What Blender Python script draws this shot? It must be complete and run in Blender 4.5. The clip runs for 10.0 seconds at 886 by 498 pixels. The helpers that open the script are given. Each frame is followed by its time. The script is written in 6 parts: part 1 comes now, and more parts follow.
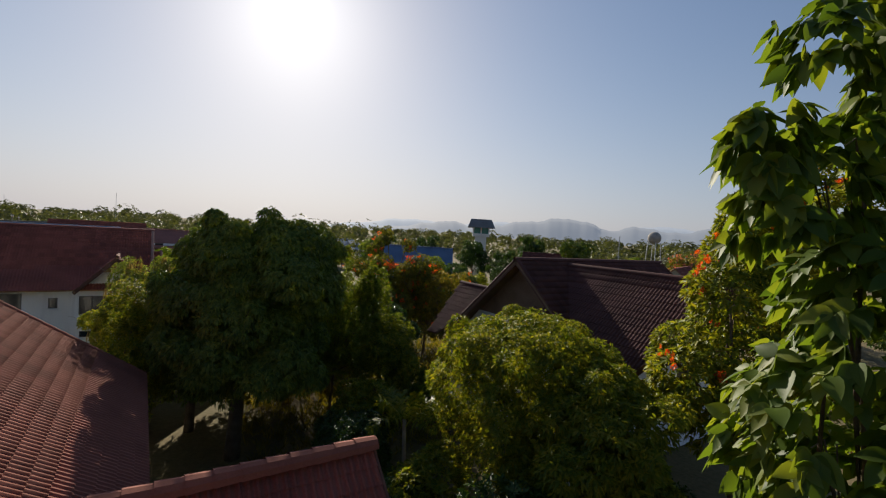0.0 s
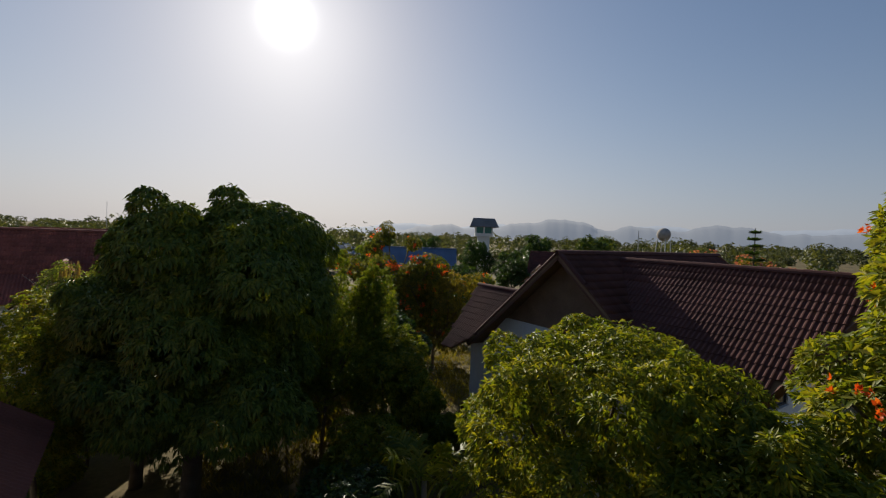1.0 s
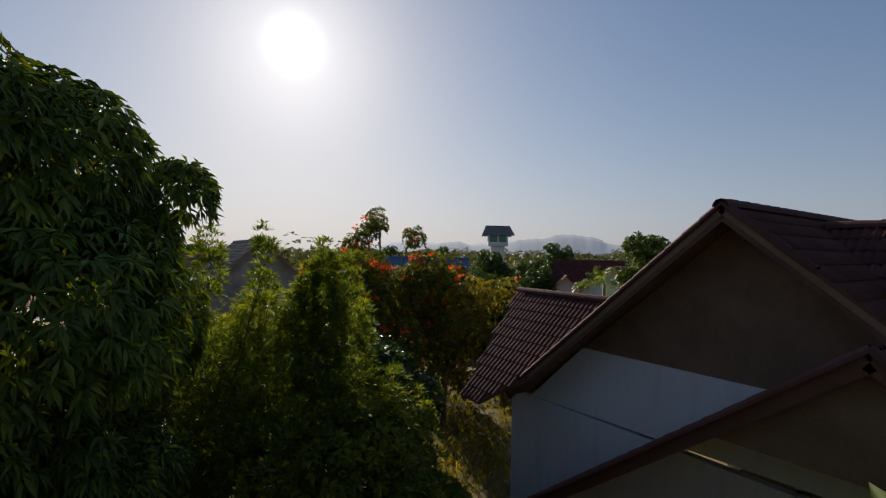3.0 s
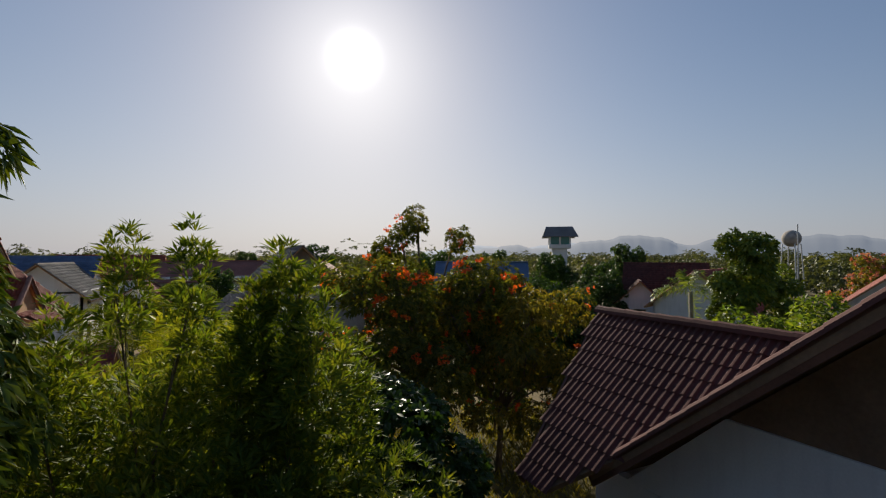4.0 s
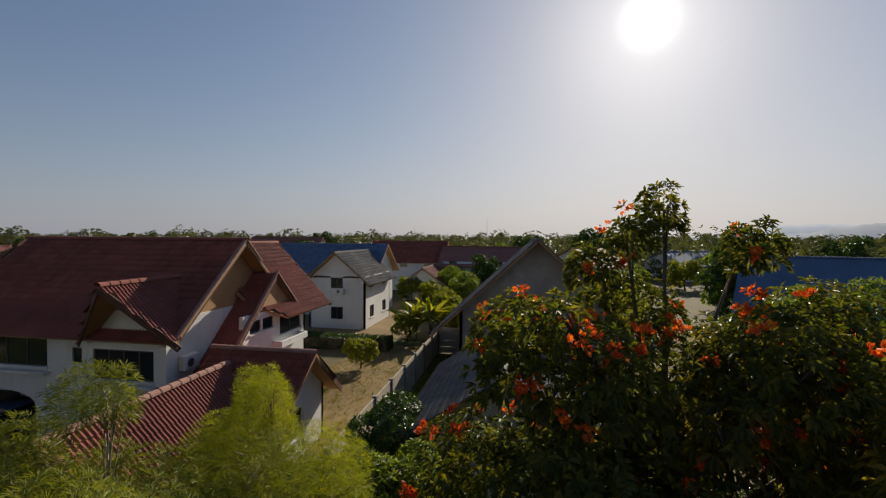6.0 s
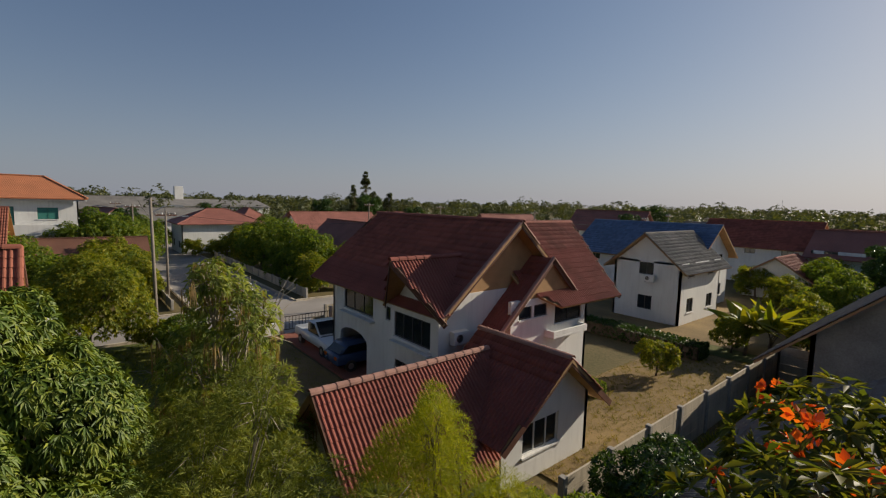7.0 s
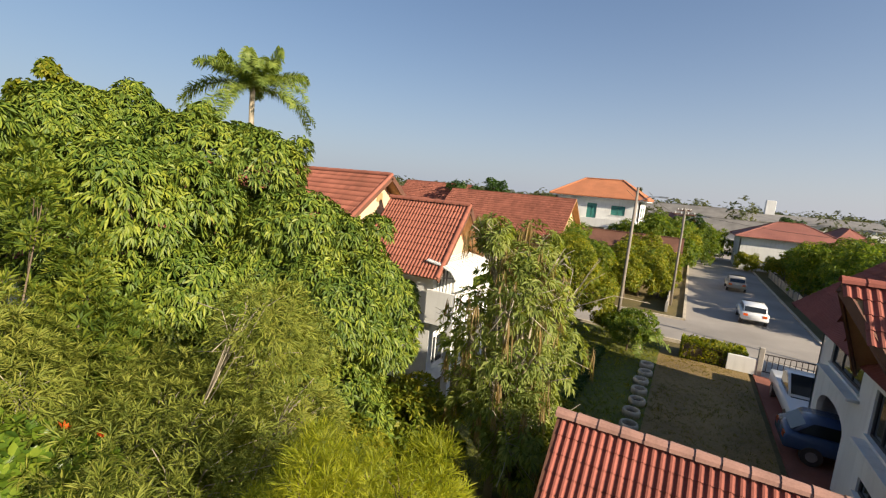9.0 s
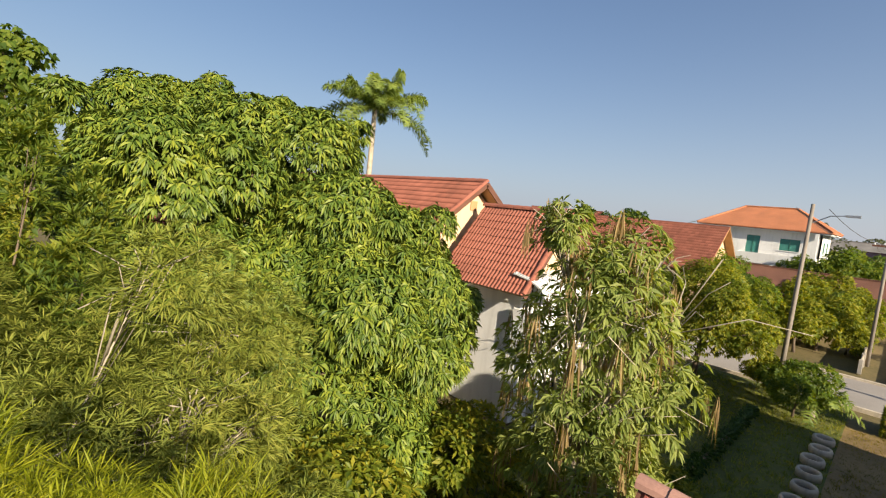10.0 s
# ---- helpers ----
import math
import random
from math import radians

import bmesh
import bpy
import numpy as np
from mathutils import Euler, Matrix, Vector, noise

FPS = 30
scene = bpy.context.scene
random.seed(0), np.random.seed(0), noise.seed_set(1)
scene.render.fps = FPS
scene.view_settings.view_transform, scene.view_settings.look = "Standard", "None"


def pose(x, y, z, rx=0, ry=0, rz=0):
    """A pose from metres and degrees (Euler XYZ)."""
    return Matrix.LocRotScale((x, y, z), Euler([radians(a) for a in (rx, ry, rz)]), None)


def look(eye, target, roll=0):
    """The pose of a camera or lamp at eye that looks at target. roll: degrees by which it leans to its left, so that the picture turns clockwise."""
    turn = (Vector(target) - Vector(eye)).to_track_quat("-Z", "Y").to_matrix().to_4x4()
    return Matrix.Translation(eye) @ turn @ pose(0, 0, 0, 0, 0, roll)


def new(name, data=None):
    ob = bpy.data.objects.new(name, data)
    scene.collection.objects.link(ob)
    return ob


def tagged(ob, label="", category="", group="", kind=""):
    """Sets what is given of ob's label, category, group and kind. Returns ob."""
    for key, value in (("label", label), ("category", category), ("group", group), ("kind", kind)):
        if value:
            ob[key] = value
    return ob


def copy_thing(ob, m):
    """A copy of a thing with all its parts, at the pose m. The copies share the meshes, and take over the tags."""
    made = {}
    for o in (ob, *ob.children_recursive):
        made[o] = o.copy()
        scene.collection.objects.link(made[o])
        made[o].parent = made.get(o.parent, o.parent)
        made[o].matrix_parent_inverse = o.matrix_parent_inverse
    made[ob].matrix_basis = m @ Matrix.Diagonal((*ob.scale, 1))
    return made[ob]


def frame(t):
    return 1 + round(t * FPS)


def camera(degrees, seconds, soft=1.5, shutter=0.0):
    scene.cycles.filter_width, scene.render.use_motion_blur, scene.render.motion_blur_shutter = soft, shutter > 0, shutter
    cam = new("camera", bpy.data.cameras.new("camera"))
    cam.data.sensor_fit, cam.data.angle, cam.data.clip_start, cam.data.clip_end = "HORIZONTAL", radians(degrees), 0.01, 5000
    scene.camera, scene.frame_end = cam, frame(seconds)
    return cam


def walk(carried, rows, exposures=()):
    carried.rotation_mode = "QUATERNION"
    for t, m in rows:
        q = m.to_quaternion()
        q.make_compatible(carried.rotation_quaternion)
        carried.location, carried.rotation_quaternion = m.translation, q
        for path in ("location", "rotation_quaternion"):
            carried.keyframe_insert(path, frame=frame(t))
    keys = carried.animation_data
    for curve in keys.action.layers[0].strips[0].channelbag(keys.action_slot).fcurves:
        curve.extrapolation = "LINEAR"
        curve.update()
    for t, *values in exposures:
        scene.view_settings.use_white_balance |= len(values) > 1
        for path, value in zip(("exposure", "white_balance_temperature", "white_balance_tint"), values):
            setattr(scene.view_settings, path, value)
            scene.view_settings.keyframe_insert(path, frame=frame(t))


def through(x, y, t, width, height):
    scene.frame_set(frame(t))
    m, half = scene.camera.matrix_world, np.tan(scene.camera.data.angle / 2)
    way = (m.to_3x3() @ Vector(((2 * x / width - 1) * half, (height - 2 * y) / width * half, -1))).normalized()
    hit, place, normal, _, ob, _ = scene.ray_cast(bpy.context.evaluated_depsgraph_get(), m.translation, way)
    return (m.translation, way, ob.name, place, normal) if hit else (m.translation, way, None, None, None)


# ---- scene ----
cam = camera(89.0, 10.0, 1.2)
# seconds, x, y, z, yaw, pitch, roll
ROWS = [
    (0.0, 2.099, -0.652, 9.652, -33.59, -2.07, -3.48),
    (0.5, 3.188, 1.831, 9.502, -33.75, -1.88, -2.57),
    (1.0, 4.037, 3.764, 9.061, -34.04, -1.62, -2.26),
    (1.5, 5.110, 5.777, 8.500, -34.09, -1.24, -1.65),
    (2.0, 6.360, 7.729, 8.087, -34.29, -0.55, -0.84),
    (2.5, 7.636, 9.616, 7.797, -34.21, 0.04, -0.75),
    (2.7, 8.143, 10.318, 7.734, -33.93, 0.27, -0.94),
    (3.8, 10.819, 13.797, 7.786, -27.56, 1.25, -0.35),
    (4.0, 11.245, 14.399, 7.808, -25.53, 1.08, -0.15),
    (4.5, 12.249, 15.706, 7.887, -19.60, 0.33, 0.45),
    (5.0, 13.131, 16.946, 7.996, -12.16, -0.61, 0.38),
    (5.2, 13.434, 17.560, 8.073, -8.26, -0.88, 0.04),
    (6.3, 15.423, 21.474, 8.833, 21.20, -2.55, -1.22),
    (6.5, 15.557, 22.158, 8.925, 30.58, -4.20, -1.92),
    (7.0, 15.660, 23.866, 9.202, 50.71, -5.77, -1.45),
    (7.5, 15.538, 25.582, 9.309, 70.99, -6.61, -1.32),
    (8.0, 15.011, 27.701, 9.202, 88.51, -7.29, -1.92),
    (8.5, 14.052, 29.441, 8.725, 105.26, -7.56, -3.80),
    (9.0, 12.829, 30.516, 8.142, 119.04, -7.92, -5.08),
    (9.5, 11.498, 30.970, 7.618, 129.60, -7.53, -5.73),
    (10.0, 10.147, 30.765, 7.219, 136.09, -5.33, -5.90),
]
EXPOSURES = [(0.0, 0.3, 6500, 10), (1.0, 0.1, 6500, 10), (2.0, 0.08, 6500, 10), (2.7, 0.15, 6500, 10), (5.2, 0.1, 6500, 10), (6.5, 0.0, 6650, 10), (7.0, 0.03, 6700, 10),
             (7.5, 0.4, 6750, 10), (8.0, 0.65, 6850, 10), (9.0, 0.95, 6950, 10), (10.0, 1.0, 6950, 10)]
walk(cam, [(t, pose(x, y, z, 90 + pitch, roll, yaw)) for t, x, y, z, yaw, pitch, roll in ROWS], EXPOSURES)

# ---- light ----
SUN_AZ, SUN_EL = radians(14.2), radians(23.6)
sun_way = Vector((math.sin(SUN_AZ) * math.cos(SUN_EL), math.cos(SUN_AZ) * math.cos(SUN_EL), math.sin(SUN_EL)))
world = bpy.data.worlds.new("sky")
scene.world = world
world.use_nodes = True
wn = world.node_tree.nodes
sky = wn.new("ShaderNodeTexSky")
sky.sky_type = "NISHITA"
sky.sun_disc = False
sky.sun_elevation, sky.sun_rotation = SUN_EL, SUN_AZ
sky.air_density, sky.dust_density, sky.ozone_density, sky.altitude = 1.0, 0.6, 1.2, 0
wl = world.node_tree.links.new


def vec(op, a, b):
    n = wn.new("ShaderNodeVectorMath")
    n.operation = op
    for k, v in enumerate((a, b)):
        if isinstance(v, (tuple, float)):
            n.inputs[k].default_value = v if isinstance(v, tuple) else (v, v, v)
        else:
            wl(v, n.inputs[k])
    return n.outputs["Value"] if op == "DOT_PRODUCT" else n.outputs["Vector"]


def num(op, a, b):
    n = wn.new("ShaderNodeMath")
    n.operation = op
    for k, v in enumerate((a, b)):
        if isinstance(v, float):
            n.inputs[k].default_value = v
        else:
            wl(v, n.inputs[k])
    return n.outputs[0]


# the brightest part round the sun is held back, pale haze lies on the horizon, and the sun's own glow comes on top
SKY_CAP = 16.0
raw = vec("MULTIPLY", sky.outputs["Color"], (1.08, 1.17, 1.40))
held = vec("DIVIDE", raw, vec("ADD", vec("DIVIDE", raw, (SKY_CAP, SKY_CAP, SKY_CAP)), (1.0, 1.0, 1.0)))
way = wn.new("ShaderNodeTexCoord").outputs["Generated"]
split = wn.new("ShaderNodeSeparateXYZ")
wl(way, split.inputs[0])
low = num("POWER", 2.718, num("MULTIPLY", num("ABSOLUTE", split.outputs["Z"], 0.0), -7.0))
facing = vec("DOT_PRODUCT", way, tuple(sun_way))
near = num("POWER", num("MAXIMUM", facing, 0.0), 6.0)
haze = wn.new("ShaderNodeMix")
haze.data_type = "RGBA"
wl(num("MULTIPLY", low, 0.8), haze.inputs[0])
# the sky deepens away from the sun
deep = vec("ADD", vec("MULTIPLY", (0.235, 0.18, 0.13), facing), (0.785, 0.825, 0.875))
wl(vec("MULTIPLY", held, deep), haze.inputs[6])
pale = vec("ADD", (4.45, 4.5, 5.15), vec("MULTIPLY", (3.0, 2.7, 2.2), near))
wl(vec("MULTIPLY", pale, deep), haze.inputs[7])
glow = num("ADD", num("MULTIPLY", num("POWER", num("MAXIMUM", facing, 0.0), 1600.0), 14.0), num("MULTIPLY", num("POWER", num("MAXIMUM", facing, 0.0), 110.0), 2.6))
total = vec("ADD", haze.outputs[2], vec("MULTIPLY", (1.0, 0.98, 0.94), glow))
wn["Background"].inputs["Strength"].default_value = 0.08
wl(total, wn["Background"].inputs["Color"])
sun = new("sun", bpy.data.lights.new("sun", "SUN"))
sun.data.energy, sun.data.angle, sun.data.color = 5.2, radians(0.53), (1.0, 0.90, 0.74)
sun.matrix_world = look(sun_way * 200, (0, 0, 0))


# ---- materials ----
def material(name, colour, rough=0.8, vary=0.25, scale=3.0, fine=40.0, bump=0.3, depth=0.01, tint=None, metal=0.0,
             island=False, objects=False, clear=0.0, wave=None, streak=0.0):
    """Procedural surface: colour varied at a large and a fine scale, with relief from the fine one."""
    m = bpy.data.materials.new(name)
    m.use_nodes = True
    n, link = m.node_tree.nodes, m.node_tree.links.new
    b = n["Principled BSDF"]
    b.inputs["Roughness"].default_value, b.inputs["Metallic"].default_value = rough, metal
    b.inputs["Coat Weight"].default_value = clear
    b.inputs["Specular IOR Level"].default_value = 0.25
    co = n.new("ShaderNodeTexCoord")
    big, small = n.new("ShaderNodeTexNoise"), n.new("ShaderNodeTexNoise")
    big.inputs["Scale"].default_value, big.inputs["Detail"].default_value = scale, 5
    small.inputs["Scale"].default_value, small.inputs["Detail"].default_value = fine, 4
    geo = n.new("ShaderNodeNewGeometry")
    for t in (big, small):
        link(geo.outputs["Position"], t.inputs["Vector"])
    ramp = n.new("ShaderNodeValToRGB")
    dark = [c * (1 - vary) for c in colour]
    light = tint or [min(1.0, c * (1 + vary)) for c in colour]
    ramp.color_ramp.elements[0].position, ramp.color_ramp.elements[1].position = 0.3, 0.7
    ramp.color_ramp.elements[0].color, ramp.color_ramp.elements[1].color = (*dark, 1), (*light, 1)
    mix = n.new("ShaderNodeMath")
    mix.operation = "MULTIPLY_ADD"
    mix.inputs[1].default_value = 0.35
    link(small.outputs["Fac"], mix.inputs[0])
    part_big = n.new("ShaderNodeMath")
    part_big.operation = "MULTIPLY"
    part_big.inputs[1].default_value = 0.65
    link(big.outputs["Fac"], part_big.inputs[0])
    link(part_big.outputs[0], mix.inputs[2])
    link(mix.outputs[0], ramp.inputs["Fac"])
    out = ramp.outputs["Color"]
    if island or objects:
        hsv = n.new("ShaderNodeHueSaturation")
        src = n.new("ShaderNodeObjectInfo").outputs["Random"] if objects else geo.outputs["Random Per Island"]
        mr = n.new("ShaderNodeMapRange")
        mr.inputs["To Min"].default_value, mr.inputs["To Max"].default_value = 0.84, 1.14
        link(src, mr.inputs["Value"])
        link(mr.outputs[0], hsv.inputs["Value"])
        link(out, hsv.inputs["Color"])
        out = hsv.outputs["Color"]
    if streak:
        run, rain = n.new("ShaderNodeMapping"), n.new("ShaderNodeTexNoise")
        run.inputs["Scale"].default_value = (2.6, 2.6, 0.35)
        rain.inputs["Scale"].default_value, rain.inputs["Detail"].default_value = 1.6, 6
        link(geo.outputs["Position"], run.inputs["Vector"])
        link(run.outputs[0], rain.inputs["Vector"])
        fade = n.new("ShaderNodeMapRange")
        fade.inputs["From Min"].default_value, fade.inputs["From Max"].default_value = 0.5, 0.75
        fade.inputs["To Max"].default_value = streak
        link(rain.outputs["Fac"], fade.inputs["Value"])
        dirt = n.new("ShaderNodeMix")
        dirt.data_type = "RGBA"
        dirt.inputs[7].default_value = (0.22, 0.19, 0.16, 1)
        link(fade.outputs[0], dirt.inputs[0])
        link(out, dirt.inputs[6])
        out = dirt.outputs[2]
    link(out, b.inputs["Base Color"])
    bp = n.new("ShaderNodeBump")
    bp.inputs["Strength"].default_value, bp.inputs["Distance"].default_value = bump, depth
    if wave:
        wv = n.new("ShaderNodeTexWave")
        wv.inputs["Scale"].default_value, wv.bands_direction = wave[1], wave[0]
        link(geo.outputs["Position"], wv.inputs["Vector"])
        add = n.new("ShaderNodeMath")
        add.operation = "ADD"
        link(wv.outputs["Fac"], add.inputs[0])
        link(small.outputs["Fac"], add.inputs[1])
        link(add.outputs[0], bp.inputs["Height"])
    else:
        link(small.outputs["Fac"], bp.inputs["Height"])
    link(bp.outputs["Normal"], b.inputs["Normal"])
    return m


def leaf_material(name, colour, young, back, through=0.45, gloss=0.5):
    """Leaves: colour varied from leaf to leaf, light passes through the blade."""
    m = bpy.data.materials.new(name)
    m.use_nodes = True
    n, link = m.node_tree.nodes, m.node_tree.links.new
    b, out = n["Principled BSDF"], n["Material Output"]
    geo = n.new("ShaderNodeNewGeometry")
    big = n.new("ShaderNodeTexNoise")
    big.inputs["Scale"].default_value = 0.9
    link(geo.outputs["Position"], big.inputs["Vector"])
    add = n.new("ShaderNodeMath")
    add.operation = "MULTIPLY_ADD"
    add.inputs[1].default_value = 0.45
    link(geo.outputs["Random Per Island"], add.inputs[0])
    half = n.new("ShaderNodeMath")
    half.operation = "MULTIPLY"
    half.inputs[1].default_value = 0.55
    link(big.outputs["Fac"], half.inputs[0])
    link(half.outputs[0], add.inputs[2])
    ramp = n.new("ShaderNodeValToRGB")
    e = ramp.color_ramp.elements
    e[0].position, e[1].position = 0.2, 0.8
    e[0].color, e[1].color = (*back, 1), (*young, 1)
    mid = ramp.color_ramp.elements.new(0.48)
    mid.color = (*colour, 1)
    link(add.outputs[0], ramp.inputs["Fac"])
    link(ramp.outputs["Color"], b.inputs["Base Color"])
    b.inputs["Roughness"].default_value = gloss
    b.inputs["Specular IOR Level"].default_value = 0.28
    tr = n.new("ShaderNodeBsdfTranslucent")
    warm = n.new("ShaderNodeMix")
    warm.data_type, warm.blend_type = "RGBA", "MULTIPLY"
    warm.inputs[0].default_value = 1.0
    warm.inputs[7].default_value = (1.6, 1.5, 0.5, 1)
    link(ramp.outputs["Color"], warm.inputs[6])
    link(warm.outputs[2], tr.inputs["Color"])
    ms = n.new("ShaderNodeMixShader")
    ms.inputs[0].default_value = through
    link(b.outputs[0], ms.inputs[1])
    link(tr.outputs[0], ms.inputs[2])
    link(ms.outputs[0], out.inputs["Surface"])
    return m


def plain(name, colour, rough=0.5, metal=0.0, glow=0.0):
    m = bpy.data.materials.new(name)
    m.use_nodes = True
    b = m.node_tree.nodes["Principled BSDF"]
    b.inputs["Base Color"].default_value = (*colour, 1)
    b.inputs["Roughness"].default_value, b.inputs["Metallic"].default_value = rough, metal
    if glow:
        b.inputs["Emission Color"].default_value = (*colour, 1)
        b.inputs["Emission Strength"].default_value = glow
    return m


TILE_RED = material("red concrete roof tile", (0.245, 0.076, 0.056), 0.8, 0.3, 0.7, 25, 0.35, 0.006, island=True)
# darker copy of the red tile, the villa's shade put into its colour
TILE_SHADED = material("brown-red roof tile darkened for shade", (0.10, 0.042, 0.036), 0.85, 0.35, 0.7, 25, 0.4, 0.006, island=True)
TILE_WARM = material("sun-bleached red roof tile", (0.275, 0.098, 0.066), 0.9, 0.25, 0.8, 25, 0.35, 0.006, island=True)
ROOF_FAR = material("far red roof tile", (0.27, 0.105, 0.08), 0.7, 0.25, 0.5, 9, 0.5, 0.05, wave=("DIAGONAL", 4.0))
ROOF_ORANGE = material("orange roof tile", (0.43, 0.165, 0.08), 0.7, 0.2, 0.6, 9, 0.5, 0.05, wave=("DIAGONAL", 4.0))
ROOF_BLUE = material("blue roof tile", (0.115, 0.175, 0.285), 0.6, 0.2, 0.6, 12, 0.4, 0.04, island=True)
ROOF_GREY = material("weathered grey cement roof", (0.19, 0.178, 0.165), 0.85, 0.3, 0.5, 20, 0.4, 0.02, island=True)
WHITE = material("white painted plaster", (0.74, 0.73, 0.70), 0.85, 0.10, 0.5, 30, 0.15, 0.004, streak=0.16)
PEACH = material("peach painted plaster", (0.70, 0.47, 0.30), 0.85, 0.10, 0.5, 30, 0.15, 0.004, streak=0.25)
POLE = material("grey-brown pole concrete", (0.21, 0.18, 0.15), 0.9, 0.3, 0.9, 14, 0.4, 0.01)
SOFFIT = material("tan soffit boards", (0.42, 0.25, 0.12), 0.7, 0.2, 1.5, 20, 0.3, 0.01)
TRIM = material("dark brown timber trim", (0.13, 0.06, 0.04), 0.6, 0.3, 2, 30, 0.3, 0.004)
CREAM = material("cream concrete", (0.50, 0.43, 0.33), 0.9, 0.25, 0.8, 15, 0.4, 0.01, streak=0.6)
CONCRETE = material("weathered concrete", (0.36, 0.33, 0.29), 0.9, 0.35, 0.9, 14, 0.4, 0.01)
ASPHALT = material("pale concrete road", (0.30, 0.27, 0.24), 0.9, 0.28, 0.25, 30, 0.3, 0.006)
GLASS = plain("dark window glass", (0.02, 0.025, 0.03), 0.08)
GREEN_GLASS = plain("green tinted glass", (0.06, 0.22, 0.19), 0.1)
FRAME = plain("dark window frame", (0.06, 0.05, 0.045), 0.5)
FRAME_WHITE = plain("white window frame", (0.7, 0.7, 0.68), 0.5)
METAL = plain("galvanised metal", (0.45, 0.45, 0.46), 0.4, 0.8)
BARK = material("grey-brown bark", (0.14, 0.105, 0.075), 0.95, 0.35, 3, 30, 0.7, 0.02)
PALE_BARK = material("pale smooth bark", (0.34, 0.29, 0.22), 0.9, 0.3, 3, 30, 0.5, 0.01)
GROUND = material("dry grass and earth", (0.10, 0.105, 0.035), 0.95, 0.4, 0.12, 6, 0.5, 0.05, tint=(0.21, 0.15, 0.07))
LAWN = material("green lawn", (0.08, 0.115, 0.025), 0.95, 0.4, 0.3, 12, 0.6, 0.04, tint=(0.16, 0.16, 0.045))
YARD = material("brown dry lawn", (0.21, 0.145, 0.07), 0.95, 0.35, 0.35, 10, 0.6, 0.03, tint=(0.33, 0.225, 0.095))
MANGO = leaf_material("mango leaves", (0.105, 0.155, 0.02), (0.24, 0.265, 0.03), (0.042, 0.082, 0.012), 0.13)
YOUNG = leaf_material("young yellow-green leaves", (0.155, 0.19, 0.017), (0.34, 0.30, 0.03), (0.065, 0.105, 0.013), 0.45)
BROAD = leaf_material("broad soft leaves", (0.11, 0.17, 0.024), (0.23, 0.255, 0.035), (0.055, 0.10, 0.018), 0.5)
DARK = leaf_material("dark glossy leaves", (0.035, 0.075, 0.016), (0.07, 0.12, 0.02), (0.02, 0.045, 0.01), 0.3, 0.35)
FEATHER = leaf_material("fine feathery leaves", (0.17, 0.20, 0.028), (0.28, 0.275, 0.05), (0.095, 0.125, 0.02), 0.3, 0.65)
FLAME_LEAF = leaf_material("dull olive leaves", (0.085, 0.105, 0.018), (0.19, 0.16, 0.025), (0.04, 0.06, 0.012), 0.5)
GLOSSY = leaf_material("glossy round leaves", (0.12, 0.19, 0.02), (0.24, 0.29, 0.035), (0.05, 0.10, 0.015), 0.35, 0.3)
LIME = leaf_material("lime green needles", (0.25, 0.28, 0.015), (0.38, 0.37, 0.03), (0.14, 0.18, 0.012), 0.5)
SPIRE = leaf_material("narrow whorled leaves", (0.11, 0.16, 0.018), (0.26, 0.265, 0.032), (0.05, 0.09, 0.012), 0.43, 0.6)
DRY = leaf_material("yellowing leaves", (0.14, 0.125, 0.022), (0.27, 0.20, 0.03), (0.065, 0.08, 0.015), 0.55)
ASH = leaf_material("soft pale green leaflets", (0.19, 0.235, 0.05), (0.33, 0.35, 0.11), (0.10, 0.145, 0.03), 0.4, 0.6)
PALM = leaf_material("palm leaflets", (0.16, 0.22, 0.045), (0.28, 0.32, 0.07), (0.09, 0.14, 0.03), 0.35)
STRAW = leaf_material("dry straw pods", (0.26, 0.18, 0.08), (0.36, 0.27, 0.13), (0.15, 0.10, 0.05), 0.3)
VERGE = material("mortared pale tile edge", (0.35, 0.195, 0.155), 0.9, 0.25, 2.0, 25, 0.35, 0.006)
BRICK = material("red brick paving", (0.26, 0.10, 0.07), 0.9, 0.3, 0.8, 22, 0.4, 0.01)
# leaf colour greyed and lightened, some distance haze painted into it
FAR_LEAF = leaf_material("far foliage with haze in its colour", (0.075, 0.09, 0.04), (0.13, 0.13, 0.055), (0.045, 0.06, 0.032), 0.3)
FLOWER = leaf_material("orange-red petals", (0.62, 0.10, 0.02), (0.80, 0.20, 0.03), (0.45, 0.05, 0.015), 0.4)
PINK = leaf_material("pink petals", (0.45, 0.16, 0.16), (0.6, 0.26, 0.22), (0.3, 0.1, 0.1), 0.4)
# no lamp: the hills' emission paints the pale blue-grey of haze
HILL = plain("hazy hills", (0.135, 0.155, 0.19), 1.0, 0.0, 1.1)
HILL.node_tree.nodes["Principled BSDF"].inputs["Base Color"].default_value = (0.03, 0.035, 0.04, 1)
# tan boards made darker, the gable's shade is put into the colour
GABLE_SHADED = material("gable boards darkened for shade", (0.21, 0.13, 0.08), 0.8, 0.25, 1.5, 20, 0.3, 0.01)
# farther range, a paler glow puts thicker haze into the material
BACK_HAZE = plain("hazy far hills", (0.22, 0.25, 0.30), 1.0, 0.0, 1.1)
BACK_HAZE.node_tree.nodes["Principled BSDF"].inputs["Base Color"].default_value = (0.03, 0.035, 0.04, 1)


# ---- builders ----
def thing(name, at, label, category, group="", kind="", turn=0.0):
    ob = new(name)
    ob.matrix_basis = pose(*at, 0, 0, turn)
    ob.empty_display_size = 0.2
    return tagged(ob, label, category, group, kind)


